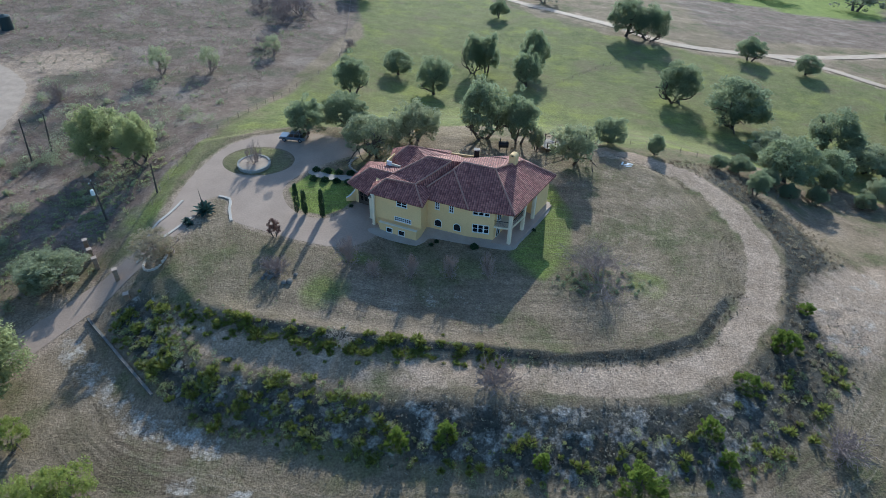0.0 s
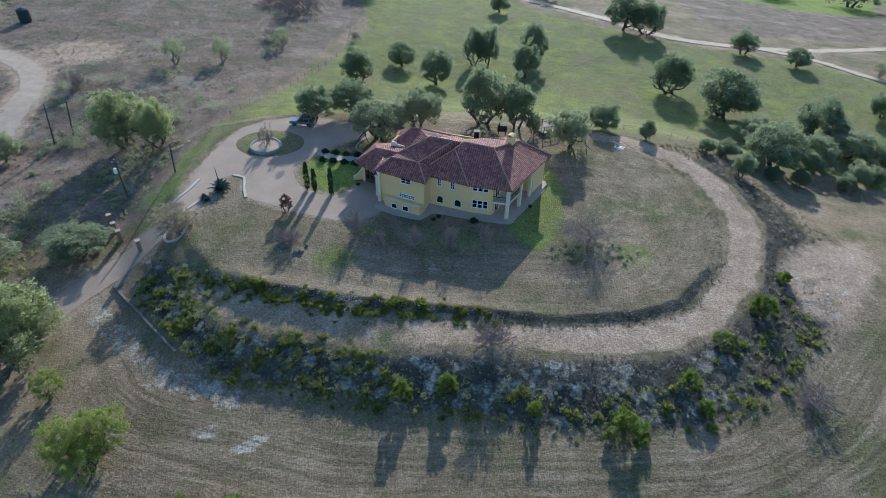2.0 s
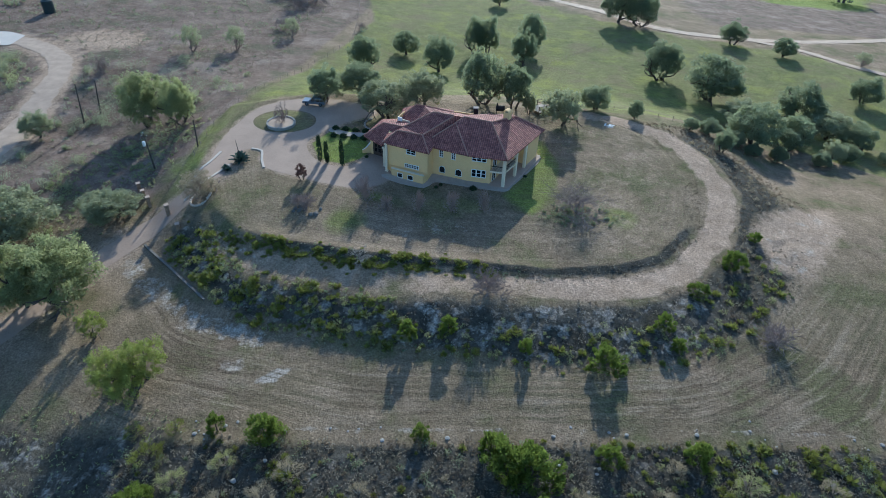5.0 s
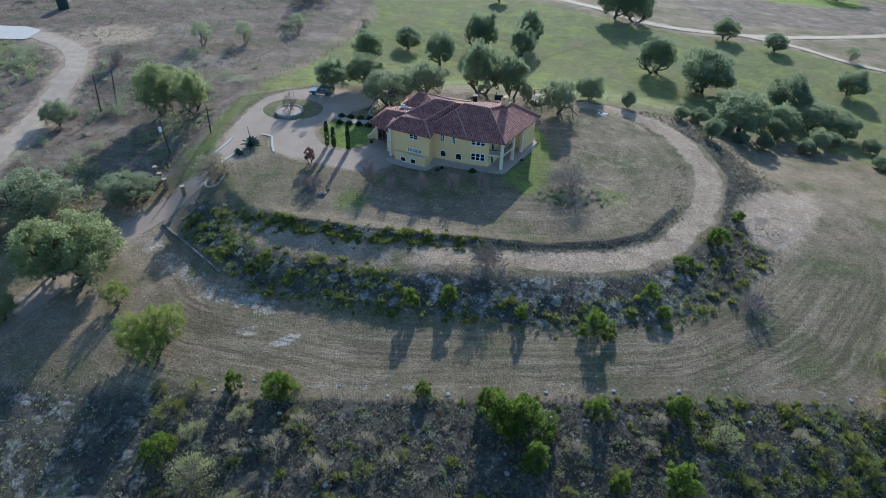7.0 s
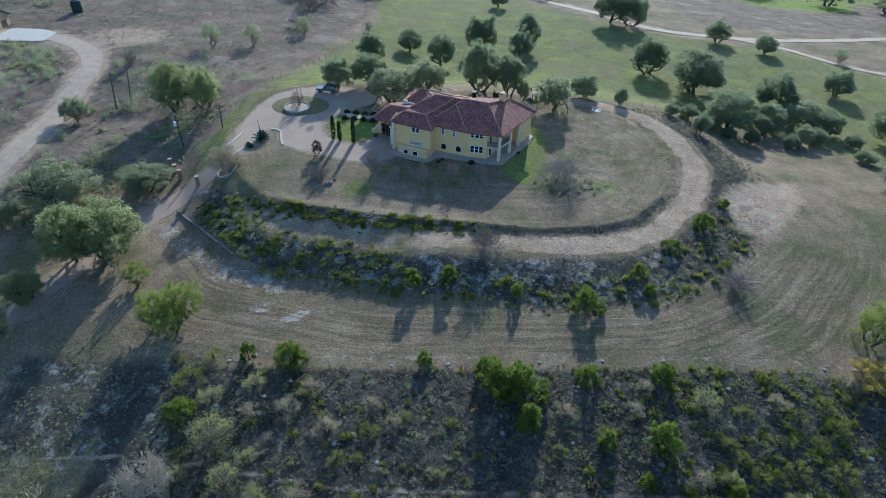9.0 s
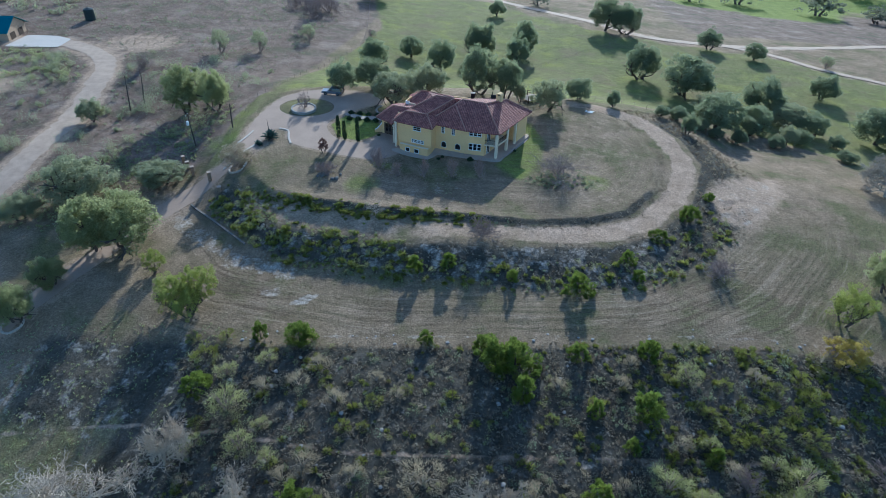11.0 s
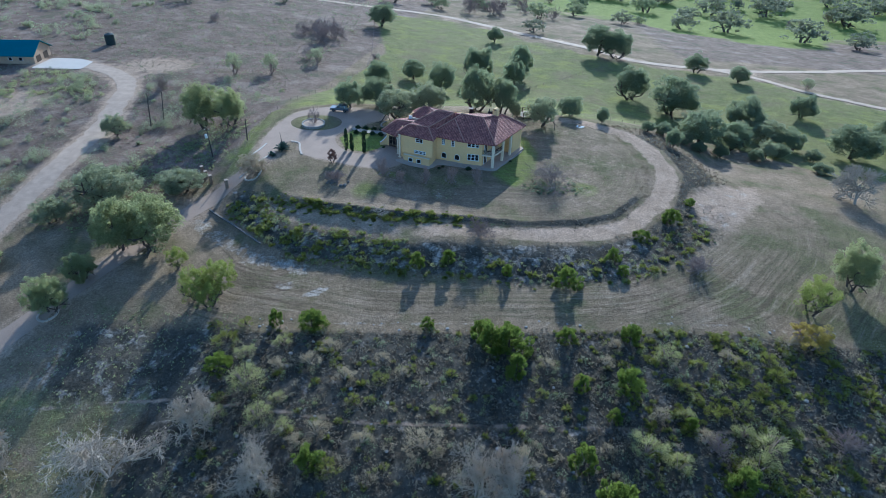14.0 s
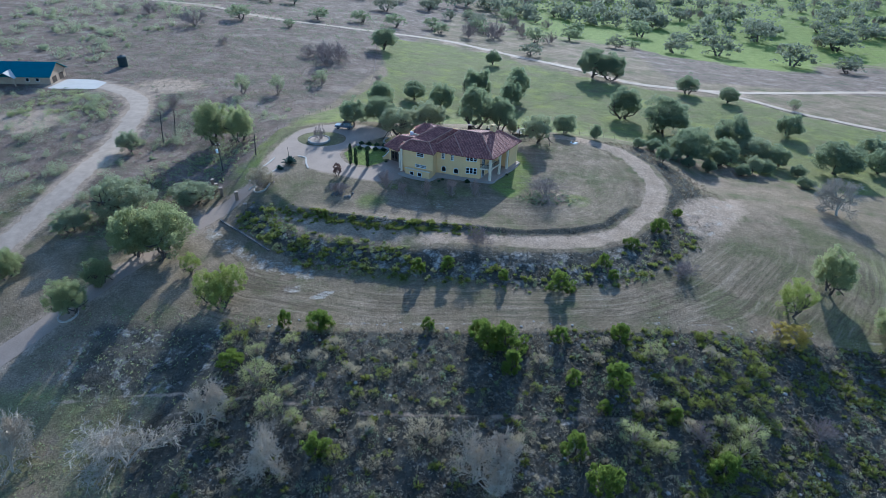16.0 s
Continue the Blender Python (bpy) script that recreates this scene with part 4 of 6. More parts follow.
def prism(name, plan, z0, z1, mat, parent, label=""):
    bm = bmesh.new()
    lo, hi = [bm.verts.new((x, y, z0)) for x, y in plan], [bm.verts.new((x, y, z1)) for x, y in plan]
    for k in range(len(plan)):
        bm.faces.new((lo[k], lo[(k + 1) % len(plan)], hi[(k + 1) % len(plan)], hi[k]))
    bm.faces.new(hi)
    bm.faces.new(lo[::-1])
    bmesh.ops.recalc_face_normals(bm, faces=bm.faces)
    return part(name, bm, mat, parent, label)


prism("wall", WALLS, 3.2, 10.45, STUCCO, house, "yellow stucco walls of the two-storey block")
prism("wall", WING, 3.6, 8.75, STUCCO, house, "yellow stucco wall of the low entrance wing")


def slope(points, parent, name="roof_plane", thick=0.22, mat=None):
    """A tiled roof plane with its own thickness; tiles run down its fall."""
    P = [Vector(p) for p in points]
    nrm = Vector((0, 0, 0))
    for a, b in zip(P, P[1:] + P[:1]):
        nrm += a.cross(b)
    nrm.normalize()
    if nrm.z < 0:
        P.reverse()
        nrm = -nrm
    across = Vector((0, 0, 1)).cross(nrm).normalized()
    up = nrm.cross(across)
    bm = bmesh.new()
    uv = bm.loops.layers.uv.new("tiles")
    hi = [bm.verts.new(p) for p in P]
    lo = [bm.verts.new(p - Vector((0, 0, thick))) for p in P]
    fs = bmesh.ops.triangulate(bm, faces=[bm.faces.new(hi)])["faces"]
    bm.faces.new(lo[::-1])
    for k in range(len(P)):
        j = (k + 1) % len(P)
        fs.append(bm.faces.new((hi[k], lo[k], lo[j], hi[j])))
    for f in bm.faces:
        for l in f.loops:
            l[uv].uv = (l.vert.co.dot(across), l.vert.co.dot(up))
    return part(name, bm, mat or ROOF, parent)


rA, rB, rC, rD, rE, rG = (-11.4, 79.57, 10.4), (-3.15, 76.15, 10.4), (-2.5, 78.4, 10.4), (3.49, 75.94, 10.4), (10.2, 74.75, 10.4), (17.5, 86.3, 10.4)
rP0, rP1, rV0 = (-8.9, 81.44, 11.8), (-4.42, 80.12, 11.8), (-7.85, 82.97, 11.8)
rS1, rS2, rQ, rR = (-2.78, 84.93, 13.8), (0.94, 83.8, 13.8), (2.66, 84.09, 13.5), (7.48, 82.39, 13.5)
rT, rU, rH = (1.23, 82.68, 13.0), (-2.74, 80.07, 11.4), (11.88, 86.03, 13.0)
rX1, rX2 = (7.06, 88.52, 12.0), (9.64, 88.14, 12.0)
roof = empty("roof", pose(0, 0, 0), "red-brown barrel tile hip roof with paler ridge tiles", "")
roof.parent = house
planes = [
    (rA, rB, rP1, rP0), (rB, (-2.2, 78.9, 10.75), rU, rP1), (rA, rP0, (-8.2, 83.4, 11.0), (-10.9, 82.6, 10.4)), (rP0, rP1, (-4.0, 82.4, 11.75), rV0),
    (rV0, rP1, rS2, rS1), (rP1, (-2.75, 80.39, 11.2), (2.68, 84.60, 13.2), rS2),
    (rC, rD, rT, rU), (rD, rE, rR, rQ, rT), (rE, rG, rH, rR), (rQ, rR, rX2, rX1, (3.0, 88.0, 12.0)),
    (rR, rH, (12.2, 87.4, 12.4), rX2), (rH, rG, (11.5, 92.2, 10.4)), (rX1, rX2, (12.2, 87.4, 12.4), (11.5, 92.2, 10.4), (5, 90.6, 10.4)),
    ((-9.3, 88.6, 10.4), (-6.16, 90.43, 12.5), (-4.69, 90.16, 12.5), (-2.83, 86.5, 12.2), (-6.6, 86.2, 10.9)), ((-4.69, 90.16, 12.5), (0.9, 91.2, 10.8), (2.5, 88.2, 11.8), (-2.83, 86.5, 12.2)),
    ((-9.3, 88.6, 10.4), (-8.8, 93.2, 10.4), (-6.16, 90.43, 12.5)), ((-6.16, 90.43, 12.5), (-8.8, 93.2, 10.4), (0.9, 93, 10.4), (0.9, 91.2, 10.8), (-4.69, 90.16, 12.5)),
    (rS1, rS2, (2.68, 84.60, 13.2), (3.0, 88.0, 12.0), (0.9, 91.2, 10.9), (-2.83, 86.9, 12.2)), (rV0, rS1, (-6.6, 86.2, 11.0)),
    ((-15.4, 84.9, 8.75), (-11.8, 81.5, 8.75), (-8.4, 82.4, 10.9), (-7.9, 83.6, 11.4), (-11.84, 86.07, 10.8)), ((-15.4, 84.9, 8.75), (-11.84, 86.07, 10.8), (-9.5, 88.6, 10.4), (-12.8, 91.5, 8.75)),
    ((-11.84, 86.07, 10.8), (-7.9, 83.6, 11.4), (-6.6, 86.2, 10.95), (-9.5, 88.6, 10.4)),
]
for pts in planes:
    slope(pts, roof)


def ridge(a, b, parent):
    """A row of half-round ridge tiles."""
    bm = bmesh.new()
    a, b = Vector(a), Vector(b)
    n = max(3, int((b - a).length / 0.4))
    pts, rad = [], []
    for i in range(n):
        p, q = a.lerp(b, i / n), a.lerp(b, (i + 0.96) / n)
        pts += [p, q]
        rad += [0.15, 0.115]
    tube(bm, pts, rad, 8)
    part("ridge_tiling", bm, CAPTILE, parent)


for a, b in [(rP0, rP1), (rA, rP0), (rB, rP1), (rP1, rS2), (rS1, rS2), (rV0, rS1), (rU, rT), (rT, rQ), (rT, rD), (rQ, rR), (rR, rE), (rR, rH), (rH, rG),
             ((-15.4, 84.9, 8.75), (-11.84, 86.07, 10.8)), ((-11.84, 86.07, 10.8), (-7.9, 83.6, 11.4)), ((-9.3, 88.6, 10.4), (-6.16, 90.43, 12.5)), ((-6.16, 90.43, 12.5), (-4.69, 90.16, 12.5)),
             ((-4.69, 90.16, 12.5), (0.9, 91.2, 10.8)), (rX1, rX2)]:
    ridge(a, b, roof)


def wall_frame(p0, p1):
    """Along the wall x, out of it y, up z."""
    u = (Vector((*p1, 0)) - Vector((*p0, 0))).normalized()
    m = Matrix(((u.x, u.y, 0, p0[0]), (u.y, -u.x, 0, p0[1]), (0, 0, 1, 0), (0, 0, 0, 1)))
    return m


def window(m, s0, s1, z0, z1, cols=1, rows=1, arch=False, name="window", fmat=None):
    """A window set in a wall: frame, sill and one pane per light."""
    w, fmat = s1 - s0, fmat or WHITE
    bm = bmesh.new()
    t = 0.09
    if arch:
        ring_o, ring_i = [], []
        pts = [(s0, z0), (s1, z0)] + [((s0 + s1) / 2 + w / 2 * math.cos(a), z1 - w / 2 + w / 2 * math.sin(a)) for a in np.linspace(0, math.pi, 9)]
        cx, cz = (s0 + s1) / 2, (z0 + z1) / 2
        for k, y in ((1.16, 0.05), (1.0, 0.05), (1.0, -0.02), (1.16, -0.02)):
            ring_o.append([bm.verts.new((cx + (x - cx) * k, y, cz + (z - cz) * k)) for x, z in pts])
        for r0, r1 in zip(ring_o, ring_o[1:] + ring_o[:1]):
            for k in range(len(pts)):
                bm.faces.new((r0[k], r0[(k + 1) % len(pts)], r1[(k + 1) % len(pts)], r1[k]))
    else:
        box(bm, s0 - t, s1 + t, -0.02, 0.07, z1, z1 + t)
        box(bm, s0 - t, s1 + t, -0.02, 0.07, z0 - t, z0)
        box(bm, s0 - t, s0, -0.02, 0.07, z0, z1)
        box(bm, s1, s1 + t, -0.02, 0.07, z0, z1)
    for i in range(1, cols):
        x = s0 + w * i / cols
        box(bm, x - 0.04, x + 0.04, -0.02, 0.06, z0, z1)
    for j in range(1, rows):
        z = z0 + (z1 - z0) * j / rows
        box(bm, s0, s1, -0.02, 0.055, z - 0.03, z + 0.03)
    bmesh.ops.transform(bm, verts=bm.verts, matrix=m)
    win = part(name, bm, fmat, house)
    if not arch:
        bm = bmesh.new()
        box(bm, s0 - 0.14, s1 + 0.14, -0.02, 0.13, z0 - 0.16, z0 - t - 0.002, m)
        part("sill", bm, TRIMW, win)
    for i in range(cols):
        bm = bmesh.new()
        a, b = s0 + w * i / cols, s0 + w * (i + 1) / cols
        if arch:
            vs = [bm.verts.new(m @ Vector((x, 0.02, z))) for x, z in pts]
            bm.faces.new(vs)
        else:
            box(bm, a, b, -0.01, 0.02, z0, z1, m)
        part("pane", bm, GLASS, win, "dark reflecting glass")


mA, mB, mC = wall_frame(WALLS[0], WALLS[1]), wall_frame(WALLS[2], WALLS[3]), wall_frame(WALLS[3], WALLS[4])
window(mA, 3.8, 5.4, 9.05, 9.85, 2, 2)
window(mA, 3.45, 6.05, 6.35, 6.95, 8, 2)
window(mB, 1.38, 1.92, 8.6, 9.85, 2, 3)
window(mB, 3.64, 4.18, 8.6, 9.85, 2, 3)
window(mB, 1.35, 2.35, 5.45, 6.65, 1, 1, True)
window(mB, 4.4, 5.45, 5.5, 6.7, 1, 1, True)
for k in range(3):
    window(mC, 0.80 + k * 0.85, 1.45 + k * 0.85, 9.1, 10.0, 1, 2)
    window(mC, 0.85 + k * 0.85, 1.50 + k * 0.85, 6.0, 7.3, 1, 2)
# low planter terrace in front of the first bay
TB = [(-9.75, 78.25), (-4.1, 75.95), (-3.35, 77.0), (-10.2, 79.75)]
prism("terrace_wall", TB, 3.2, 6.0, STUCCO, house, "low yellow stucco terrace wall with a cream coping")
bm = bmesh.new()
mT = wall_frame(TB[0], TB[1])
box(bm, -0.1, 6.2, -0.35, 0.1, 6.0, 6.12, mT, 0.03)
part("coping", bm, TRIMW, house)
window(mT, 1.2, 2.05, 4.65, 5.4, 1, 1)
window(mT, 3.2, 4.1, 4.65, 5.45, 1, 1)


def column(x, y, z0, z1, w=0.5, turn=0.0):
    m = Matrix.Translation((x, y, 0)) @ Matrix.Rotation(turn, 4, "Z")
    bm = bmesh.new()
    box(bm, -w / 2, w / 2, -w / 2, w / 2, z0, z1, m, 0.03)
    col = part("column", bm, TRIMW, house, "cream square porch column")
    bm = bmesh.new()
    box(bm, -w / 2 - .09, w / 2 + .09, -w / 2 - .09, w / 2 + .09, z0, z0 + 0.28, m, 0.03)
    part("base", bm, TRIMW, col)
    bm = bmesh.new()
    box(bm, -w / 2 - .09, w / 2 + .09, -w / 2 - .09, w / 2 + .09, z1 - 0.25, z1, m, 0.03)
    part("capital", bm, TRIMW, col)


PT = math.atan2(9.1, 5.8)
for x, y in ((9.75, 75.35), (12.0, 79.0), (13.9, 82.1)):
    column(x, y, 4.6, 10.3, 0.5, PT)
column(-10.75, 79.5, 4.6, 10.3, 0.4, -0.38)
column(-11.3, 81.0, 4.6, 8.7, 0.4, -0.38)
# corner porch: floor, balcony slab, rail
prism("porch_floor", [(7.0, 75.5), (10.4, 74.6), (17.4, 86.0), (15.8, 87.0), (11, 82.0)], 4.3, 4.9, TERRACE, house, "tan paved porch floor")
prism("balcony_floor", [(7.35, 75.85), (9.85, 75.4), (12.2, 79.0), (10.6, 81.2)], 7.3, 7.6, TRIMW, house, "cream balcony slab over the porch")
for p, q in (((7.4, 75.9), (9.75, 75.45)), ((9.75, 75.45), (12.0, 79.0))):
    m = wall_frame(p, q)
    L = math.dist(p, q)
    bm = bmesh.new()
    box(bm, 0, L, -0.04, 0.04, 8.52, 8.6, m)
    rail = part("balcony_rail", bm, BLACK, house)
    for k in range(int(L / 0.16)):
        bm = bmesh.new()
        box(bm, 0.1 + k * 0.16, 0.125 + k * 0.16, -0.012, 0.012, 7.6, 8.52, m)
        part("baluster", bm, BLACK, rail)
mP = wall_frame(WALLS[4], WALLS[5])
window(mP, 0.9, 2.0, 4.95, 7.0, 2, 1, name="porch_door")
window(mP, 0.9, 2.0, 7.65, 9.7, 2, 1, name="porch_door")
window(mP, 4.2, 6.0, 4.95, 7.0, 2, 1, name="porch_door")
# loggia beside the first bay: lintel and doorway
mS = wall_frame((-10.75, 81.9), WALLS[0])
window(mS, 0.5, 1.5, 7.6, 9.6, 1, 1, name="balcony_door")
# entrance wing: wide glazed wooden doors
mG = wall_frame(WING[0], WING[1])
bm = bmesh.new()
box(bm, 0.6, 3.3, -0.02, 0.06, 7.15, 7.35, mG)
box(bm, 0.6, 0.8, -0.02, 0.06, 4.7, 7.15, mG)
box(bm, 3.1, 3.3, -0.02, 0.06, 4.7, 7.15, mG)
door = part("entrance_door", bm, DARKWOOD, house, "dark wooden glazed double entrance doors")
for k in range(3):
    bm = bmesh.new()
    a = 0.82 + k * 0.77
    box(bm, a, a + 0.74, -0.01, 0.04, 4.7, 5.5, mG)
    box(bm, a, a + 0.09, -0.01, 0.04, 5.5, 7.14, mG)
    box(bm, a + 0.65, a + 0.74, -0.01, 0.04, 5.5, 7.14, mG)
    box(bm, a, a + 0.74, -0.01, 0.035, 6.35, 6.45, mG)
    leaf = part("door_leaf", bm, DARKWOOD, door)
    bm = bmesh.new()
    box(bm, a + 0.09, a + 0.65, -0.005, 0.015, 5.5, 7.14, mG)
    part("pane", bm, GLASS, leaf)
# arched garden wall beside the entrance
bm = bmesh.new()
for i in range(8):
    a, b = i / 8, (i + 1) / 8
    x0, y0, x1, y1 = -15.9 + 1.6 * a, 85.5 + 0.3 * a, -15.9 + 1.6 * b, 85.5 + 0.3 * b
    top = 5.4 + 1.5 * a ** 1.5
    box(bm, 0, math.dist((x0, y0), (x1, y1)), -0.15, 0.15, 4.2, top, wall_frame((x0, y0), (x1, y1)))
gw = part("garden_wall", bm, STUCCO, house, "low curved yellow garden wall with white cap")
bm = bmesh.new()
tube(bm, [(-15.9 + 1.6 * a, 85.5 + 0.3 * a, 5.45 + 1.5 * a ** 1.5) for a in np.linspace(0, 1, 9)], [0.11] * 9, 6)
part("cap", bm, WHITE, gw)
# walls of the opening between the roofs; white paint stands for the sunlit one
bm = bmesh.new()
box(bm, 0, 0.9, -0.12, 0.12, 10.2, 11.45, wall_frame((-9.3, 87.4), (-7.2, 86.3)), 0.02)
part("parapet", bm, WHITE, house, "wall of the opening between the roofs, sunlight put in as white")
bm = bmesh.new()
box(bm, 0.9, 2.5, -0.1, 0.1, 10.2, 11.2, wall_frame((-9.3, 87.4), (-7.2, 86.3)), 0.02)
part("parapet", bm, TRIMW, house, "cream wall of the opening between the roofs")
bm = bmesh.new()
box(bm, 0, 2.6, -0.1, 0.1, 10.2, 11.4, wall_frame((-9.3, 87.4), (-8.2, 90.0)))
part("parapet", bm, STUCCO, house)
# chimney with an arched cap
mH = Matrix.Translation((10.35, 85.1, 0)) @ Matrix.Rotation(PT - math.pi / 2, 4, "Z")
bm = bmesh.new()
box(bm, -0.6, 0.6, -0.48, 0.48, 11.4, 14.2, mH, 0.04)
ch = part("chimney", bm, STUCCO, house, "yellow stucco chimney with an arched open cap")
bm = bmesh.new()
for a in np.linspace(0, math.pi, 9)[:-1]:
    b = a + math.pi / 8
    vs = [mH @ Vector((0.66 * math.cos(k) * f, y, 14.2 + 0.52 * math.sin(k) * f)) for y in (-0.54, 0.54) for f in (1, 0.55) for k in (a, b)]
    v = [bm.verts.new(p) for p in vs]
    for q in ((0, 1, 3, 2), (4, 6, 7, 5), (0, 4, 5, 1), (2, 3, 7, 6)):
        bm.faces.new([v[i] for i in q])
part("cap", bm, STUCCO, ch)
bm = bmesh.new()
box(bm, -0.42, 0.42, -0.3, 0.3, 14.2, 14.5, mH)
part("flue", bm, BLACK, ch)
# second chimney stack behind the ridge, and a roof-garden wall
bm = bmesh.new()
box(bm, -0.4, 0.4, -0.35, 0.35, 11, 12.7, Matrix.Translation((4.9, 89.4, 0)), 0.03)
c2 = part("chimney", bm, BLACK, house, "dark metal flue box on the back roof")
bm = bmesh.new()
box(bm, -0.48, 0.48, -0.42, 0.42, 12.7, 12.84, Matrix.Translation((4.9, 89.4, 0)), 0.03)
part("cap", bm, WALKING, c2)
bm = bmesh.new()
box(bm, 0, 4.0, -0.12, 0.12, 10.4, 11.35, wall_frame((0.9, 90.6), (5.2, 89.6)))
part("parapet", bm, STUCCO, house)

# walkway round the house
APRON = smooth_line([(-11.6, 78.2), (-4.0, 74.7), (-2.2, 76.4), (3, 74.9), (9.9, 73.7), (11.3, 75.4), (15.8, 82.5), (17.2, 85.6), (16, 87.5), (5, 80)], 1.0, True)
sheet("pavement_house", lambda X, Y: inside(APRON, X, Y), -13, 20, 72, 90, 0.6, 0.09, WALKING, "pale concrete walkway along the house wall", "pavement")


# ---------------------------------------------------------------- things round the house
def cypress(x, y, h):
    rng = np.random.RandomState(int(h * 100))
    e = empty("cypress_tree", Matrix.Translation((x, y, gz(x, y))), "slender dark green cypress on the driveway lawn", "tree", "cypresses by the driveway")
    bm = bmesh.new()
    tube(bm, [(0, 0, -0.1), (0, 0, h * 0.8)], [0.09, 0.03], 6)
    part("trunk", bm, BARK, e)
    cen = []
    for k in range(150):
        z = rng.uniform(0.04, 0.97)
        r = 0.46 * math.sin(math.pi * min(1, z * 0.72 + 0.2)) ** 0.7 * rng.uniform(0.5, 1)
        a = rng.uniform(0, 6.28)
        cen.append((r * math.cos(a), r * math.sin(a), z * h))
    under("crown", leaf_mesh("crown", leaves(rng, np.array(cen), np.full(150, 0.12), 60, 0.06, 2.4), CYP_LEAF), e)


for x, y, h in ((-23.1, 81.9, 5.4), (-21.8, 81.5, 4.4), (-18.9, 80.8, 5.2)):
    cypress(x, y, h)


def car(m):
    e = empty("suv", m, "silver and grey sport utility vehicle parked under the oaks", "car")
    body, dark = plain("silver_paint", (0.20, 0.23, 0.27), 0.05, 1.0, 0.3, 0.6, 0.0), BLACK
    prof = [(-2.35, 0.45), (-2.4, 0.75), (-2.3, 1.0), (2.35, 1.02), (2.42, 0.7), (2.38, 0.45)]
    bm = bmesh.new()
    rings = []
    for y, k in ((-0.95, 0.97), (-0.9, 1.0), (0.9, 1.0), (0.95, 0.97)):
        rings.append([bm.verts.new((x * k, y, 0.7 + (z - 0.7) * (1 if k == 1 else 0.9))) for x, z in prof])
    for r0, r1 in zip(rings, rings[1:]):
        for k in range(6):
            bm.faces.new((r0[k], r0[(k + 1) % 6], r1[(k + 1) % 6], r1[k]))
    bm.faces.new(rings[0])
    bm.faces.new(rings[-1][::-1])
    part("body", bm, body, e)
    bm = bmesh.new()
    cab = [(-1.0, 1.02), (-0.35, 1.62), (2.0, 1.66), (2.32, 1.02)]
    lo = [bm.verts.new((x, -0.88 if z < 1.3 else -0.72, z)) for x, z in cab]
    hi = [bm.verts.new((x, 0.88 if z < 1.3 else 0.72, z)) for x, z in cab]
    bm.faces.new(lo)
    bm.faces.new(hi[::-1])
    for k in range(4):
        bm.faces.new((lo[k], lo[(k + 1) % 4], hi[(k + 1) % 4], hi[k]))
    part("window_band", bm, GLASS, e, "dark tinted glass")
    bm = bmesh.new()
    box(bm, -0.35, 2.05, -0.73, 0.73, 1.63, 1.73, None, 0.04)
    part("roof", bm, body, e)
    for y in (-0.6, 0.6):
        bm = bmesh.new()
        tube(bm, [(-0.2, y, 1.8), (1.9, y, 1.82)], [0.03, 0.03], 6)
        part("roof_rack", bm, dark, e)
    for x in (-0.7, 0.35, 1.4):
        for y in (-0.86, 0.86):
            bm = bmesh.new()
            tube(bm, [(x, y, 1.02), (x + (0.35 if x < 0 else 0.1), y * 0.85, 1.64)], [0.05, 0.05], 5)
            part("pillar", bm, body, e)
    for x in (-1.5, 1.45):
        for y in (-0.86, 0.86):
            bm = bmesh.new()
            lathe(bm, [(0.22, -0.13), (0.36, -0.13), (0.39, -0.08), (0.39, 0.08), (0.36, 0.13), (0.22, 0.13)], 16, Matrix.Translation((x, y, 0.39)) @ Matrix.Rotation(math.pi / 2, 4, "X"))
            wheel = part("wheel", bm, dark, e)
            bm = bmesh.new()
            lathe(bm, [(0.05, -0.14), (0.21, -0.13), (0.21, 0.13), (0.05, 0.14)], 10, Matrix.Translation((x, y, 0.39)) @ Matrix.Rotation(math.pi / 2, 4, "X"))
            part("rim", bm, body, wheel)
    for y in (-0.7, 0.7):
        bm = bmesh.new()
        box(bm, -2.42, -2.3, y - 0.18, y + 0.18, 0.78, 0.92, None, 0.02)
        part("headlight", bm, WHITE, e)
        bm = bmesh.new()
        box(bm, 2.33, 2.43, y - 0.12, y + 0.12, 0.75, 0.98, None, 0.02)
        part("tail_light", bm, RED_LEAF, e)
    bm = bmesh.new()
    box(bm, -2.45, -2.28, -0.9, 0.9, 0.45, 0.62, None, 0.03)
    part("bumper", bm, dark, e)


car(Matrix.Translation((-28.4, 105.0, gz(-28.4, 105.0) + 0.07)) @ Matrix.Rotation(radians(-6), 4, "Z"))


def planter(x, y, r):
    z = gz(x, y)
    e = empty("planter_ring", Matrix.Translation((x, y, z)), "round pale stone planter ring in the driveway island", "planter")
    for k in range(22):
        bm = bmesh.new()
        a0, a1 = 2 * math.pi * k / 22 + 0.012, 2 * math.pi * (k + 1) / 22 - 0.012
        vs = [bm.verts.new((rr * math.cos(a), rr * math.sin(a), h)) for h in (-0.2, 0.55 + 0.03 * math.sin(k * 2.1)) for rr in (r - 0.35, r) for a in (a0, a1)]
        for q in ((0, 1, 3, 2), (4, 6, 7, 5), (0, 4, 5, 1), (2, 3, 7, 6), (0, 2, 6, 4), (1, 5, 7, 3)):
            bm.faces.new([vs[i] for i in q])
        part("stone", bm, LIMESTONE, e)
    bm = bmesh.new()
    lathe(bm, [(r - 0.36, -0.1), (r - 0.36, 0.4)], 22)
    part("soil", bm, GRAVEL, e, "pale gravel fill")


planter(-33.4, 95.7, 2.85)


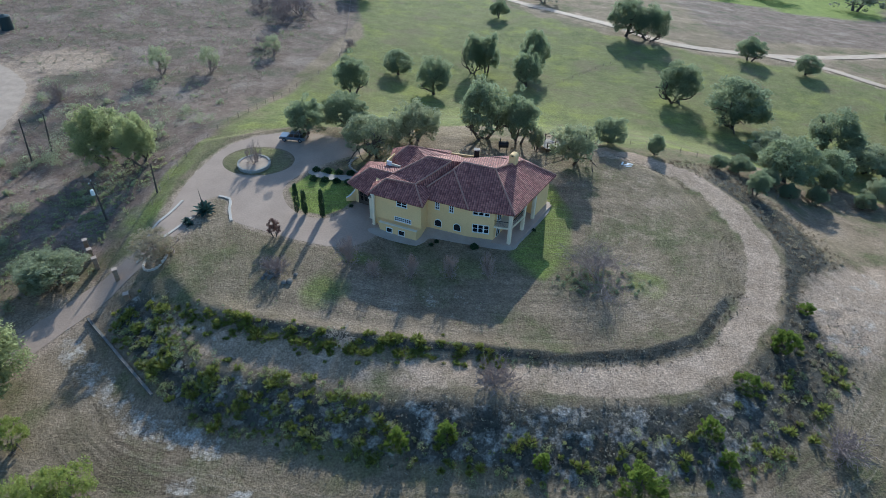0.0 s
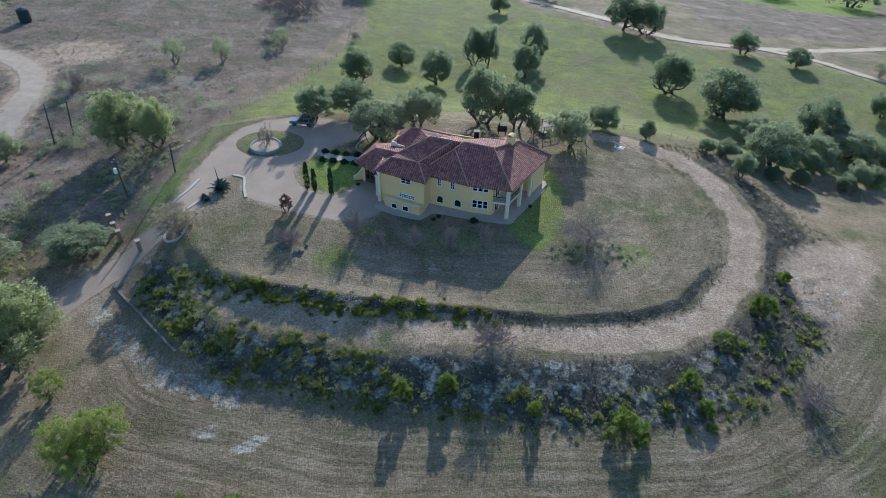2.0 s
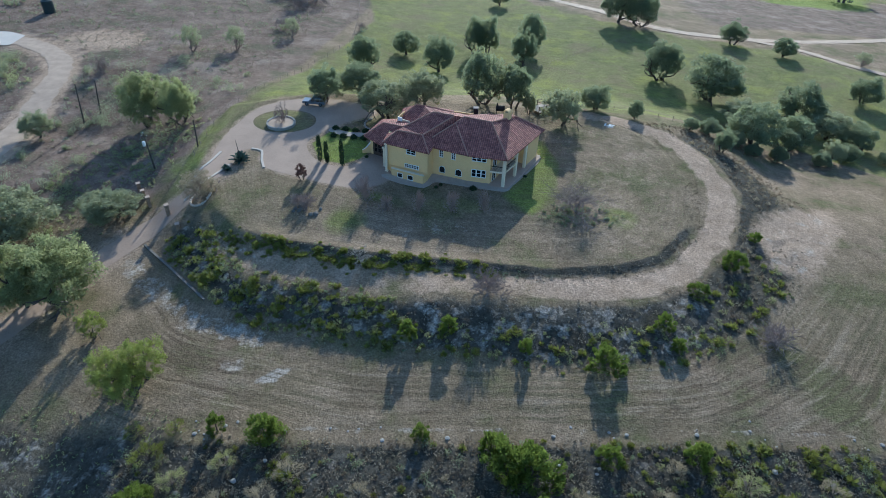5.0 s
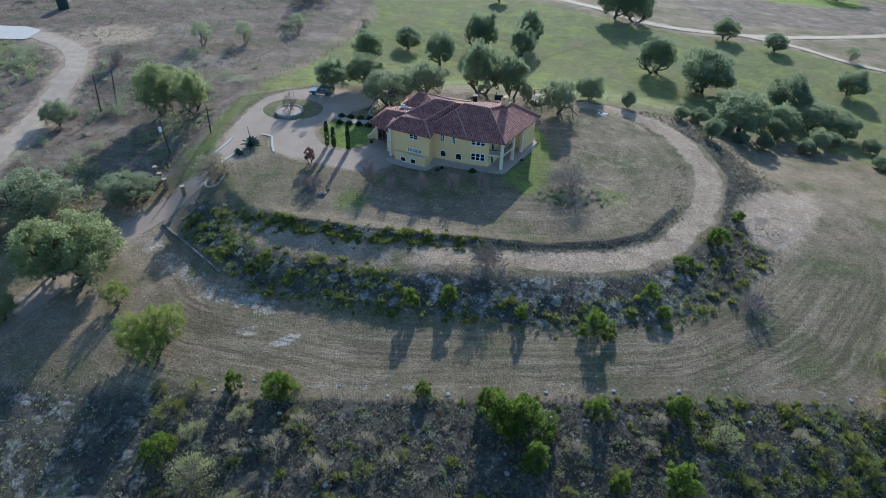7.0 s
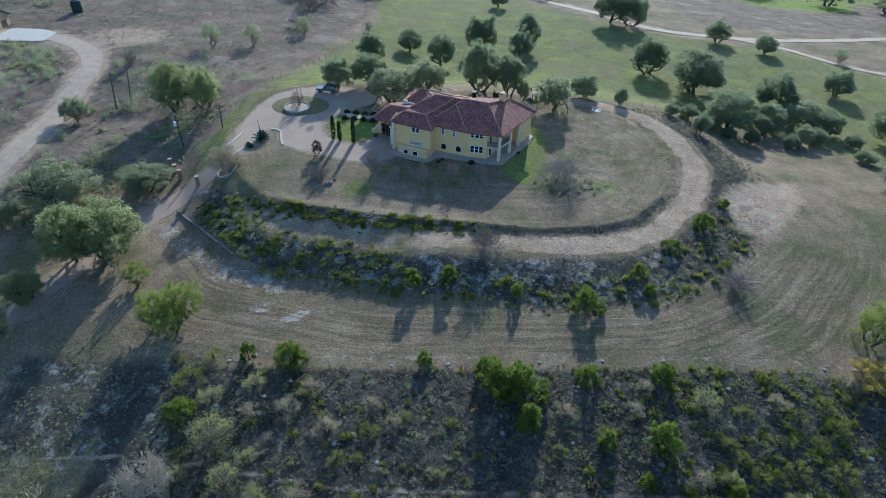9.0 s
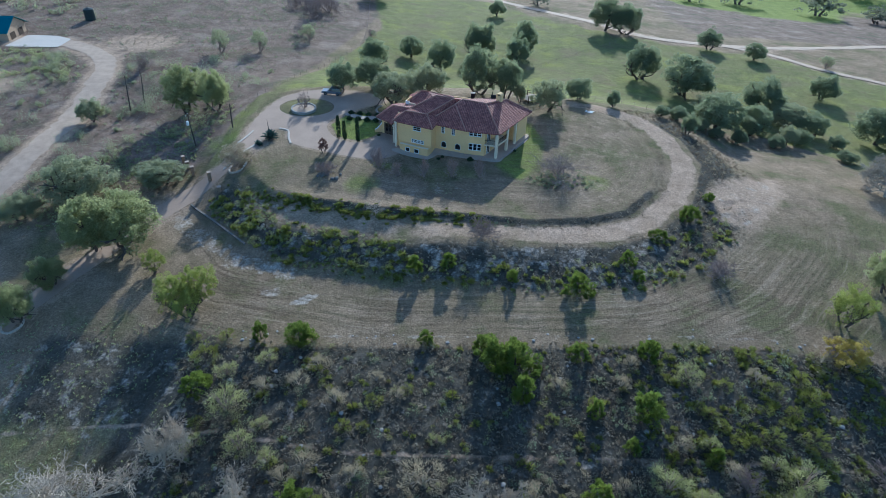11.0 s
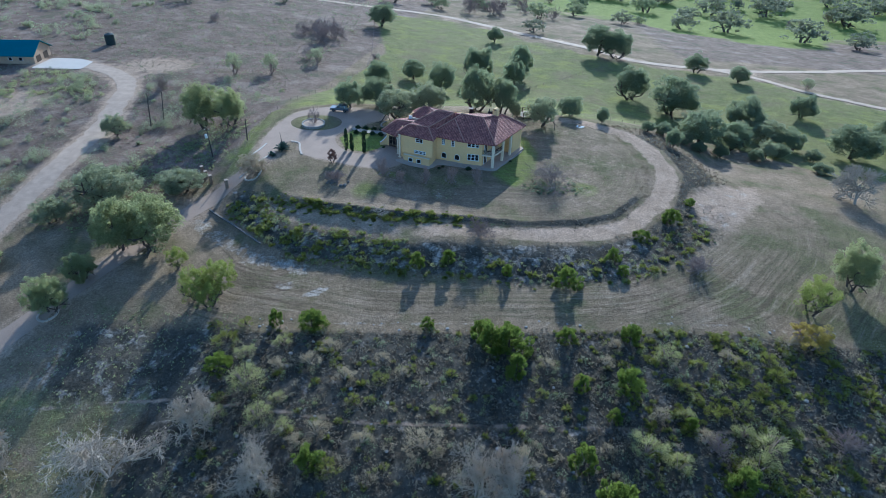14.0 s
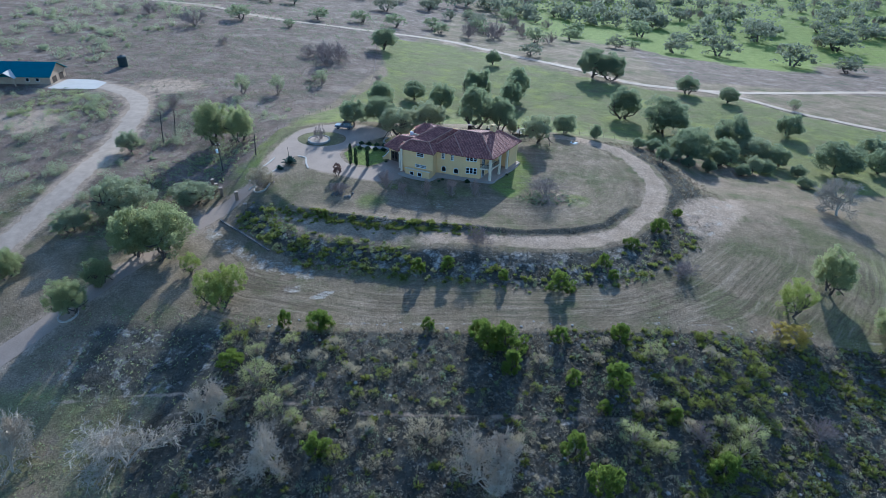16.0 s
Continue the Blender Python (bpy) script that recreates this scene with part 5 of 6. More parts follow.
def rosette(x, y, r, label):
    """An agave: stiff leaves out of one heart."""
    rng = np.random.RandomState(int(abs(x) * 10))
    e = empty("agave", Matrix.Translation((x, y, gz(x, y))), label, "agave")
    mat = leafy("agave_leaf", (0.05, 0.09, 0.07), (0.10, 0.15, 0.12), 0.1)
    for k in range(44):
        a, el = k * 2.4, radians(8 + 72 * k / 44)
        d = Vector((math.cos(a) * math.cos(el), math.sin(a) * math.cos(el), math.sin(el)))
        side = Vector((-math.sin(a), math.cos(a), 0))
        L = r * rng.uniform(0.85, 1.1)
        bm = bmesh.new()
        row = [(0.0, 0.08, 0), (0.4, 0.15, 0), (0.75, 0.1, -0.04), (1.0, 0.004, -0.12)]
        vs = [[bm.verts.new(d * s * L + side * w * r * f + Vector((0, 0, dz * r + (0.05 if f == 0 else 0.1) * r))) for f in (-1, 0, 1)] for s, w, dz in row]
        for r0, r1 in zip(vs, vs[1:]):
            for j in range(2):
                bm.faces.new((r0[j], r0[j + 1], r1[j + 1], r1[j]))
        part("leaf", bm, mat, e)
    return e


ag = rosette(-37.4, 80.9, 2.0, "large blue-green agave with a dry flower stalk")
bm = bmesh.new()
tube(bm, [(0, 0, 0.3), (-0.1, 0.1, 2.2), (-0.25, 0.15, 4.2)], [0.09, 0.07, 0.03], 6)
part("flower_stalk", bm, BARK, ag)
rosette(-39.3, 78.2, 0.9, "small grey-green agave on the drive verge")
rosette(-38.7, 77.6, 0.8, "small grey-green agave on the drive verge")


def kerb(pts, w, h, mat, label, name="kerb"):
    line = smooth_line(pts, 1.0)
    bm = bmesh.new()
    rows = []
    for i, (x, y) in enumerate(line):
        a, b = line[max(i - 1, 0)], line[min(i + 1, len(line) - 1)]
        n = Vector((a[1] - b[1], b[0] - a[0])).normalized() * w / 2
        z = gz(x, y)
        rows.append([bm.verts.new(p) for p in ((x - n.x, y - n.y, z - 0.2), (x - n.x, y - n.y, z + h), (x + n.x, y + n.y, z + h), (x + n.x, y + n.y, z - 0.2))])
    for r0, r1 in zip(rows, rows[1:]):
        for k in range(3):
            bm.faces.new((r0[k], r0[k + 1], r1[k + 1], r1[k]))
    bm.faces.new(rows[0])
    bm.faces.new(rows[-1][::-1])
    me = bpy.data.meshes.new(name)
    bmesh.ops.recalc_face_normals(bm, faces=bm.faces)
    bm.to_mesh(me)
    bm.free()
    me.materials.append(mat)
    return tagged(new(name, me), label, "kerb", kind="structure")


kerb([(-32.7, 78.9), (-33.8, 81.9), (-34.6, 84.9), (-36.6, 85.6)], 0.42, 0.14, TRIMSTONE, "pale curved concrete kerb of the driveway")
kerb([(-41.9, 84), (-43.0, 79.5), (-45.5, 74.5)], 0.42, 0.15, TRIMSTONE, "pale concrete kerb along the entry drive")
kerb([(-39.0, 79.5), (-41.5, 74.2), (-44.5, 70.6)], 0.42, 0.15, TRIMSTONE, "pale concrete kerb along the entry drive")
kerb([(-48.6, 62), (-44.8, 58.4), (-40.6, 54.3), (-34.3, 48.4)], 0.35, 0.32, STONE, "low grey stone wall down the flank of the mound", "wall_flank")


def gate_post(x, y, h, turn):
    e = empty("gate_pillar", Matrix.Translation((x, y, gz(x, y))) @ Matrix.Rotation(turn, 4, "Z"), "tan stone gate pillar with a pale cap", "pillar", "gate pillars")
    for k in range(5):
        bm = bmesh.new()
        d = 0.01 * (k % 2)
        box(bm, -0.32 + d, 0.32 - d, -0.32 + d, 0.32 - d, -0.3 + k * (h + 0.3) / 5, -0.31 + (k + 1) * (h + 0.3) / 5, None, 0.03)
        part("stone_course", bm, TANSTONE, e)
    bm = bmesh.new()
    box(bm, -0.38, 0.38, -0.38, 0.38, h, h + 0.1, None, 0.03)
    part("cap", bm, TERRACE, e)


def tree_ring(x, y, r, a0, a1, n, label):
    """Rough pale stones set in an arc round a tree."""
    e = empty("stone_ring", Matrix.Translation((x, y, gz(x, y))), label, "stone edging", "tree rings")
    rng = np.random.RandomState(n)
    for k in range(n):
        a = radians(a0 + (a1 - a0) * (k + 0.5) / n)
        w = r * radians(abs(a1 - a0)) / n * 0.47
        px, py = r * math.cos(a), r * math.sin(a)
        dz = gz(x + px, y + py) - gz(x, y)
        bm = bmesh.new()
        box(bm, -w, w, -0.17, 0.17, -0.15, 0.2 + rng.uniform(0, 0.1), Matrix.Translation((px, py, dz)) @ Matrix.Rotation(a + math.pi / 2 + rng.uniform(-0.1, 0.1), 4, "Z"), 0.04)
        part("stone", bm, TRIMSTONE, e)


tree_ring(-41.2, 69.9, 1.75, 150, 375, 13, "arc of pale stones round the tan tree by the gate")
tree_ring(-65.0, 29.6, 1.6, 100, 400, 15, "ring of pale stones round an oak beside the drive")
for x, y, h, a in ((-51.4, 71.8, 2.0, 0.6), (-53.2, 74.0, 1.7, 0.6), (-54.8, 76.1, 1.6, 0.6), (-46.7, 68.4, 2.0, 0.6), (-43.4, 64.0, 1.0, 0.4)):
    gate_post(x, y, h, a)


def pole(x, y, h, lean, label, transformer=False, arm=True):
    e = empty("utility_pole", Matrix.Translation((x, y, gz(x, y) - 0.3)) @ Matrix.Rotation(radians(lean), 4, "Y"), label, "pole", "utility poles")
    bm = bmesh.new()
    tube(bm, [(0, 0, 0), (0, 0, h * 0.5), (0, 0, h + 0.3)], [0.17, 0.14, 0.10], 8)
    part("post", bm, POLEWOOD, e)
    if arm:
        bm = bmesh.new()
        box(bm, -0.55, 0.55, -0.06, 0.06, h - 0.35, h - 0.22)
        part("crossarm", bm, POLEWOOD, e)
        for s in (-0.5, 0.0, 0.5):
            bm = bmesh.new()
            lathe(bm, [(0.03, 0), (0.07, 0.06), (0.05, 0.14), (0.07, 0.2), (0.02, 0.26)], 8, Matrix.Translation((s, 0, h - 0.22 if s else h + 0.3)))
            part("insulator", bm, WHITE, e)
    if transformer:
        bm = bmesh.new()
        lathe(bm, [(0.2, 0), (0.3, 0.06), (0.3, 0.85), (0.24, 0.95), (0.1, 1.0)], 12, Matrix.Translation((-0.42, -0.1, h - 2.2)))
        part("transformer", bm, WHITE, e, "white transformer can")


pole(-54.5, 82.7, 7.4, -2, "weathered wooden utility pole with a white transformer", True)
pole(-77.3, 101.9, 9.0, 6, "tall dark wooden utility pole in the scrub", False, False)
pole(-75.5, 105.8, 8.0, 8, "dark wooden utility pole in the scrub", False, False)
pole(-47.6, 87.6, 5.5, 3, "short weathered pole by the drive verge", False, False)


def wire_run(a, b, sag):
    bm = bmesh.new()
    a, b = Vector(a), Vector(b)
    tube(bm, [a.lerp(b, s) - Vector((0, 0, sag * 4 * s * (1 - s))) for s in np.linspace(0, 1, 14)], [0.018] * 14, 4)
    me = bpy.data.meshes.new("power_line")
    bm.to_mesh(me)
    bm.free()
    me.materials.append(BLACK)
    tagged(new("power_line", me), "thin black power line between the poles", "cable")


wire_run((-54.6, 82.7, gz(-54.5, 82.7) + 7.3), (-76.6, 101.9, gz(-77, 102) + 8.6), 0.8)
wire_run((-54.6, 82.7, gz(-54.5, 82.7) + 7.0), (-47.4, 87.6, gz(-47.6, 87.6) + 5.0), 0.4)


def fence(name, pts, gap, h, label, post_mat, wires=3):
    line = smooth_line(pts, 0.5)
    dist, at = 0.0, [line[0]]
    for a, b in zip(line, line[1:]):
        dist += math.dist(a, b)
        if dist >= gap:
            at.append(b)
            dist = 0.0
    e = empty(name, pose(0, 0, 0), label, "fence")
    for i, (x, y) in enumerate(at):
        bm = bmesh.new()
        tube(bm, [(x, y, gz(x, y) - 0.3), (x, y, gz(x, y) + h)], [0.04, 0.035], 5)
        part("post", bm, post_mat, e)
    for k in range(wires):
        bm = bmesh.new()
        z = h * (k + 1) / (wires + 0.3)
        tube(bm, [(x, y, gz(x, y) + z) for x, y in at], [0.012] * len(at), 3)
        part("wire", bm, GREY_BARK, e)


fence("wire_fence", [(-47, 84), (-46.5, 99), (-42, 118), (-36.6, 140), (-31.5, 158), (-30, 176), (-36, 240)], 3.5, 1.3, "thin wire fence between scrub and pasture", GREY_BARK)
fence("wire_fence", [(23, 154.7), (39, 171.4), (58, 190)], 3.5, 1.2, "thin wire fence across the green pasture", GREY_BARK)
fence("wire_fence", [(26, 108), (38, 111), (50, 107), (60, 97)], 3.0, 1.2, "thin wire fence behind the hilltop yard", GREY_BARK)


def deck():
    x, y = 19.4, 106.2
    z = gz(x, y)
    e = empty("deck", Matrix.Translation((x, y, z)) @ Matrix.Rotation(0.5, 4, "Z"), "small dark timber deck with railing posts behind the house", "deck")
    for k in range(9):
        bm = bmesh.new()
        box(bm, -1.8 + k * 0.4, -1.42 + k * 0.4, -1.6, 1.6, 0.55, 0.62)
        part("plank", bm, WALKING, e)
    for sx in (-1.8, 0.0, 1.8):
        for sy in (-1.6, 1.6):
            bm = bmesh.new()
            box(bm, sx - 0.07, sx + 0.07, sy - 0.07, sy + 0.07, -0.4, 1.9)
            part("post", bm, DARKWOOD, e)
    for sy in (-1.6, 1.6):
        for zz in (1.1, 1.7):
            bm = bmesh.new()
            box(bm, -1.8, 1.8, sy - 0.04, sy + 0.04, zz, zz + 0.09)
            part("rail", bm, DARKWOOD, e)
    bm = bmesh.new()
    box(bm, -1.8, 1.8, -1.66, -1.6, 0.0, 0.55)
    part("skirt", bm, DARKWOOD, e)


deck()


def boulder(name, x, y, r, mat, label, cat, grp="", squash=0.6, seed=0):
    rng = np.random.RandomState(seed)
    bm = bmesh.new()
    bmesh.ops.create_icosphere(bm, subdivisions=2, radius=r)
    off = rng.uniform(-9, 9, 3)
    for v in bm.verts:
        v.co *= 1 + 0.35 * noise.noise(v.co / r * 1.3 + Vector(off))
        v.co.z *= squash
    me = bpy.data.meshes.new(name)
    bm.to_mesh(me)
    bm.free()
    me.materials.append(mat)
    ob = new(name, me)
    ob.matrix_basis = Matrix.Translation((x, y, gz(x, y) + r * squash * 0.35))
    return tagged(ob, label, cat, grp)


# clipped round shrubs along the pale entrance walk
WALK = smooth_line([(-22.8, 93.9), (-21.5, 93.1), (-19.5, 92.4), (-16, 92.2), (-13, 91)], 0.8)
sheet("pavement_walk", lambda X, Y: 0.85 - along(WALK, X, Y), -26, -11, 88, 97, 0.4, 0.1, WALKING, "pale limestone entrance walk", "pavement")
TOPI = bush_kind(64, CYP_LEAF, BARK, 60, 60, 0.075)
for k in range(5):
    for s in (-1, 1):
        x, y = -22.3 + k * 2.0, 93.0 - k * 0.28 + s * 1.45
        stand(TOPI, "round_shrub", x, y, 1.25, 0.72, k + s, "small clipped round shrub beside the entrance walk", "shrub", "clipped shrubs", 0.12)
for i, (x, y) in enumerate(((-1.0, 75.6), (4.6, 74.2), (-1.8, 74.9), (13.9, 79.2), (-14.9, 83.9))):
    stand(TOPI, "round_shrub", x, y, 0.7 if i != 1 else 1.1, 0.38 if i != 1 else 0.7, i, "small dark shrub at the foot of the house wall", "shrub", "shrubs at the wall", 0.12)
# loose stones edging the upper garden
for k in range(26):
    a = 2.4 + k * 0.085
    x, y = -15.5 + 4.6 * math.cos(a) + 3.2, 97.0 + 3.4 * math.sin(a)
    boulder("edging_stone", x, y, 0.16 + 0.06 * (k % 3), LIMESTONE, "pale rubble stone edging the garden bed", "stone", "edging stones", 0.7, k)
# dark rocks heaped under the shrub in the front yard
rng = np.random.RandomState(41)
for k in range(14):
    boulder("garden_rock", -22.6 + rng.normal(0, 1.5), 66.4 + rng.normal(0, 0.7), rng.uniform(0.2, 0.45), STONE, "dark grey rock in the front yard bed", "rock", "rocks in the yard bed", 0.7, 300 + k)
# white boards left on the hilltop
for k, (dx, dy, a) in enumerate(((0, 0, 0.3), (1.0, 0.5, -0.4), (-0.9, 0.7, 1.2), (0.4, -0.7, 0.1))):
    bm = bmesh.new()
    x, y = 32.6 + 0.7 * dx, 100.2 + 0.7 * dy
    box(bm, -0.55, 0.55, -0.16, 0.16, 0, 0.05)
    me = bpy.data.meshes.new("board")
    bm.to_mesh(me)
    bm.free()
    me.materials.append(WHITE)
    ob = new("board", me)
    ob.matrix_basis = Matrix.Translation((x, y, gz(x, y) + 0.03)) @ Matrix.Rotation(a, 4, "Z")
    tagged(ob, "pale weathered board lying on the dirt", "board", "loose boards")


def small_bin(x, y, label):
    e = empty("smoker_grill", Matrix.Translation((x, y, gz(x, y))), label, "grill")
    bm = bmesh.new()
    lathe(bm, [(0.55, -0.9), (0.6, -0.85), (0.6, 0.85), (0.55, 0.9)], 14, Matrix.Translation((0, 0, 1.1)) @ Matrix.Rotation(math.pi / 2, 4, "Y"))
    part("drum", bm, BLACK, e)
    for s in (-0.7, 0.7):
        for q in (-0.3, 0.3):
            bm = bmesh.new()
            tube(bm, [(s, q, -0.1), (s, q * 0.7, 0.8)], [0.05, 0.05], 5)
            part("leg", bm, BLACK, e)
    bm = bmesh.new()
    tube(bm, [(-0.6, 0, 1.5), (-0.6, 0, 2.3)], [0.09, 0.09], 8)
    part("stack", bm, BLACK, e)


small_bin(10.5, 104.0, "black drum smoker standing under the oaks")


# ---------------------------------------------------------------- ranch house by the side road
def ranch():
    e = empty("ranch_house", Matrix.Translation((-140, 149, gz(-134, 148))) @ Matrix.Rotation(radians(3), 4, "Z"), "tan stone ranch house with a teal metal roof", "house")
    tan = plain("tan_stone", (0.50, 0.36, 0.24), 0.25, 1.2)
    bm = bmesh.new()
    box(bm, -16, 8.5, -5, 5, -3, 3.0)
    part("wall", bm, tan, e)
    for s in (-1, 1):
        bm = bmesh.new()
        vs = [bm.verts.new(p) for p in ((-17, s * 6, 2.7), (9.2, s * 6, 2.7), (9.2, 0, 6.0), (-17, 0, 6.0), (-17, s * 6, 2.5), (9.2, s * 6, 2.5), (9.2, 0, 5.8), (-17, 0, 5.8))]
        for q in ((0, 1, 2, 3), (4, 7, 6, 5), (0, 4, 5, 1), (1, 5, 6, 2), (2, 6, 7, 3), (3, 7, 4, 0)):
            bm.faces.new([vs[i] for i in q])
        side = part("roof", bm, TEAL, e)
        for k in range(26):
            bm = bmesh.new()
            x = -16.8 + k * 1.02
            tube(bm, [(x, s * 6, 2.74), (x, s * 0.02, 6.03)], [0.035, 0.035], 4)
            part("seam", bm, TEAL, side)
    for x in (8.5, -16):
        bm = bmesh.new()
        v = [bm.verts.new(p) for p in ((x, -5, 3.0), (x, 5, 3.0), (x, 0, 5.75))]
        bm.faces.new(v)
        part("gable", bm, tan, e)
    # porch gable on the front
    bm = bmesh.new()
    vs = [bm.verts.new(p) for p in ((-7.6, -7.6, 2.5), (-4.5, -7.6, 4.3), (-1.4, -7.6, 2.5), (-7.6, -4.0, 2.5), (-4.5, -2.5, 4.3), (-1.4, -4.0, 2.5))]
    for q in ((0, 1, 4, 3), (1, 2, 5, 4)):
        bm.faces.new([vs[i] for i in q])
    part("porch_roof", bm, CONCRETE, e, "pale sheet porch roof")
    for x in (-7.2, -1.8):
        bm = bmesh.new()
        box(bm, x - 0.2, x + 0.2, -7.4, -7.0, -1, 2.5)
        part("porch_post", bm, tan, e)
    for x in (-13, -9.5, 1.2, 4.4):
        bm = bmesh.new()
        box(bm, x - 0.6, x + 0.6, -5.06, -4.98, 0.9, 2.1)
        w = part("window", bm, WHITE, e)
        bm = bmesh.new()
        box(bm, x - 0.5, x + 0.5, -5.09, -5.05, 1.0, 2.0)
        part("pane", bm, GLASS, w)
    for y in (-2.4, 2.0):
        bm = bmesh.new()
        box(bm, 8.46, 8.56, y - 1.3, y + 1.3, -0.6, 2.0)
        part("garage_door", bm, DARKWOOD, e)


ranch()
PAD = [(-130.5, 140), (-129, 150.5), (-120, 150.5), (-114.6, 148), (-114.8, 140.5)]
sheet("pavement_pad", lambda X, Y: inside(PAD, X, Y), -133, -112, 138, 153, 1.0, 0.12, CONCRETE, "bright concrete parking pad of the ranch house", "pavement")
e = empty("water_tank", Matrix.Translation((-118.4, 168, gz(-118.4, 168))), "dark green round water tank on the hillside", "tank")
bm = bmesh.new()
lathe(bm, [(1.5, -0.2), (1.55, 0.0), (1.55, 3.4), (1.48, 3.5)], 24)
part("shell", bm, TANK, e)
bm = bmesh.new()
lathe(bm, [(1.5, 3.5), (0.4, 3.85), (0.35, 3.95)], 24)
part("lid", bm, TANK, e)


# ---------------------------------------------------------------- far woods
rnd = random.Random(9)
count = 0
while count < 260:
    y = 285 + 330 * rnd.random() ** 1.1
    x = rnd.uniform(-0.75, 0.75) * (y + 70) + 0.02 * y
    open_field = 60 < x < 215 and 275 < y < 440
    if float(along(FAR_TRACK, x, y)) < 9 or rnd.random() < (0.93 if open_field else 0.12) or (x < -20 and y < 330 and rnd.random() < 0.85):
        continue
    r = rnd.uniform(4.0, 8.5)
    bare = rnd.random() < 0.42
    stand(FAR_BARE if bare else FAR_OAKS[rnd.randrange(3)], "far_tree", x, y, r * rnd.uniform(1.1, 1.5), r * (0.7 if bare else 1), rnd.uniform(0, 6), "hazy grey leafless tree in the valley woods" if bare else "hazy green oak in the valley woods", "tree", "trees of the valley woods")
    count += 1
for kind, name, label, grp, spots in (
        (FAR_OAKS[0], "far_tree", "dark green oak beyond the far track", "trees of the valley woods",
         [(-81, 260.5, 3.6), (-107.1, 267.2, 6.8), (-72.6, 289.6, 5.8), (-51.3, 297, 5.9), (-32.9, 295.7, 6.5), (11.7, 316.5, 6.1), (64.9, 315.1, 6.2), (-8.4, 290.2, 5.1),
          (115.7, 362.4, 9.9), (70.7, 341.5, 6.9)]),
        (FAR_OAKS[1], "far_tree", "grey-green oak in the valley woods, haze put into its leaf colour", "trees of the valley woods",
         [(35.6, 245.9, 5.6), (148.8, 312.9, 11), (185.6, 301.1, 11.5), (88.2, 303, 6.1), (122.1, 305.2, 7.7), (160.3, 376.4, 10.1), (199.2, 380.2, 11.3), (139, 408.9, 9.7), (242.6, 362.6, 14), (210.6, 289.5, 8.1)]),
        (FAR_BARE, "scrub_tree", "leafless grey scrub tree on the brown hillside", "leafless scrub trees",
         [(-46.9, 201.4, 6.3), (-49.2, 168.2, 3.2), (-59.9, 203.6, 3.9), (-55, 208, 4.5), (-120.9, 244, 6.4), (-97.2, 212, 2.6), (-162.5, 263.1, 3.3), (-149.7, 262.3, 5.1)])):
    for x, y, r in spots:
        stand(kind, name, x, y, r * 1.3, r, r + x, label, "tree", grp)


rng = np.random.RandomState(90)
n = 850
Y = 400 + 900 * rng.uniform(0, 1, n) ** 1.5
X = rng.uniform(-0.85, 0.85, n) * (Y + 70)
Z = ground(X, Y)
R = rng.uniform(5, 10, n)
cen = np.concatenate([np.column_stack([X + rng.normal(0, 0.45, n) * R, Y + rng.normal(0, 0.45, n) * R, Z + R * rng.uniform(0.35, 1.1, n)]) for _ in range(5)])
tagged(new("far_wood", leaf_mesh("far_wood", leaves(rng, cen, np.tile(R * 0.5, 5), 22, 1.4), HAZED_LEAF)), "distant woods filling the valley, haze toned into the leaves", "woods", kind="stuff")


# ---------------------------------------------------------------- low growth, too many to count
def tufts(name, spots, size, per, mat, label, tall=0.5, blade=0.5, seed=0):
    """Clumps of blades at the spots, all in one mesh. size: radius range."""
    rng = np.random.RandomState(seed)
    S = np.array(spots)
    n = len(S)
    r = rng.uniform(size[0], size[1], n) * rng.choice([0.7, 1.0, 1.0, 1.5], n)
    z = ground(S[:, 0], S[:, 1])
    c = np.repeat(np.column_stack([S, z]), per, 0)
    R = np.repeat(r, per)[:, None]
    a = rng.uniform(0, 2 * math.pi, (n * per, 1))
    out = np.sqrt(rng.uniform(0, 1, (n * per, 1)))
    d = np.hstack([np.cos(a), np.sin(a), np.zeros_like(a)])
    up = np.array([0, 0, 1.0])
    root = c + d * R * out * 0.45 + up * R * rng.uniform(-0.1, 0.3, (n * per, 1)) * tall
    tip = c + d * R * (0.35 + 0.75 * out) + up * R * (1.0 - 0.75 * out ** 2) * tall * 1.4 * rng.uniform(0.7, 1.2, (n * per, 1))
    side = np.cross(tip - root, rng.normal(size=(n * per, 3)))
    side = side / np.linalg.norm(side, axis=1)[:, None] * R * blade * rng.uniform(0.08, 0.2, (n * per, 1))
    q = np.stack([root - side, tip, root + side], 1)
    return tagged(new(name, leaf_mesh(name, q, mat)), label, "vegetation", kind="stuff")


def bushes(name, spots, size, per, leaf, mat, label, tall=0.7, seed=0):
    """Low domed bushes of small leaves at the spots, all in one mesh."""
    rng = np.random.RandomState(seed)
    S = np.array(spots)
    n = len(S)
    r = rng.uniform(size[0], size[1], n) * rng.choice([0.6, 0.8, 1.0, 1.35], n)
    base = np.column_stack([S, ground(S[:, 0], S[:, 1])])
    cen, rad = [], []
    for k in range(3):
        cen.append(base + np.column_stack([rng.normal(0, 0.35, n) * r, rng.normal(0, 0.35, n) * r, r * tall * rng.uniform(0.15, 0.8, n)]))
        rad.append(r * rng.uniform(0.4, 0.75, n))
    q = leaves(rng, np.concatenate(cen), np.concatenate(rad), per // 3, leaf, 0.9)
    return tagged(new(name, leaf_mesh(name, q, mat)), label, "vegetation", kind="stuff")


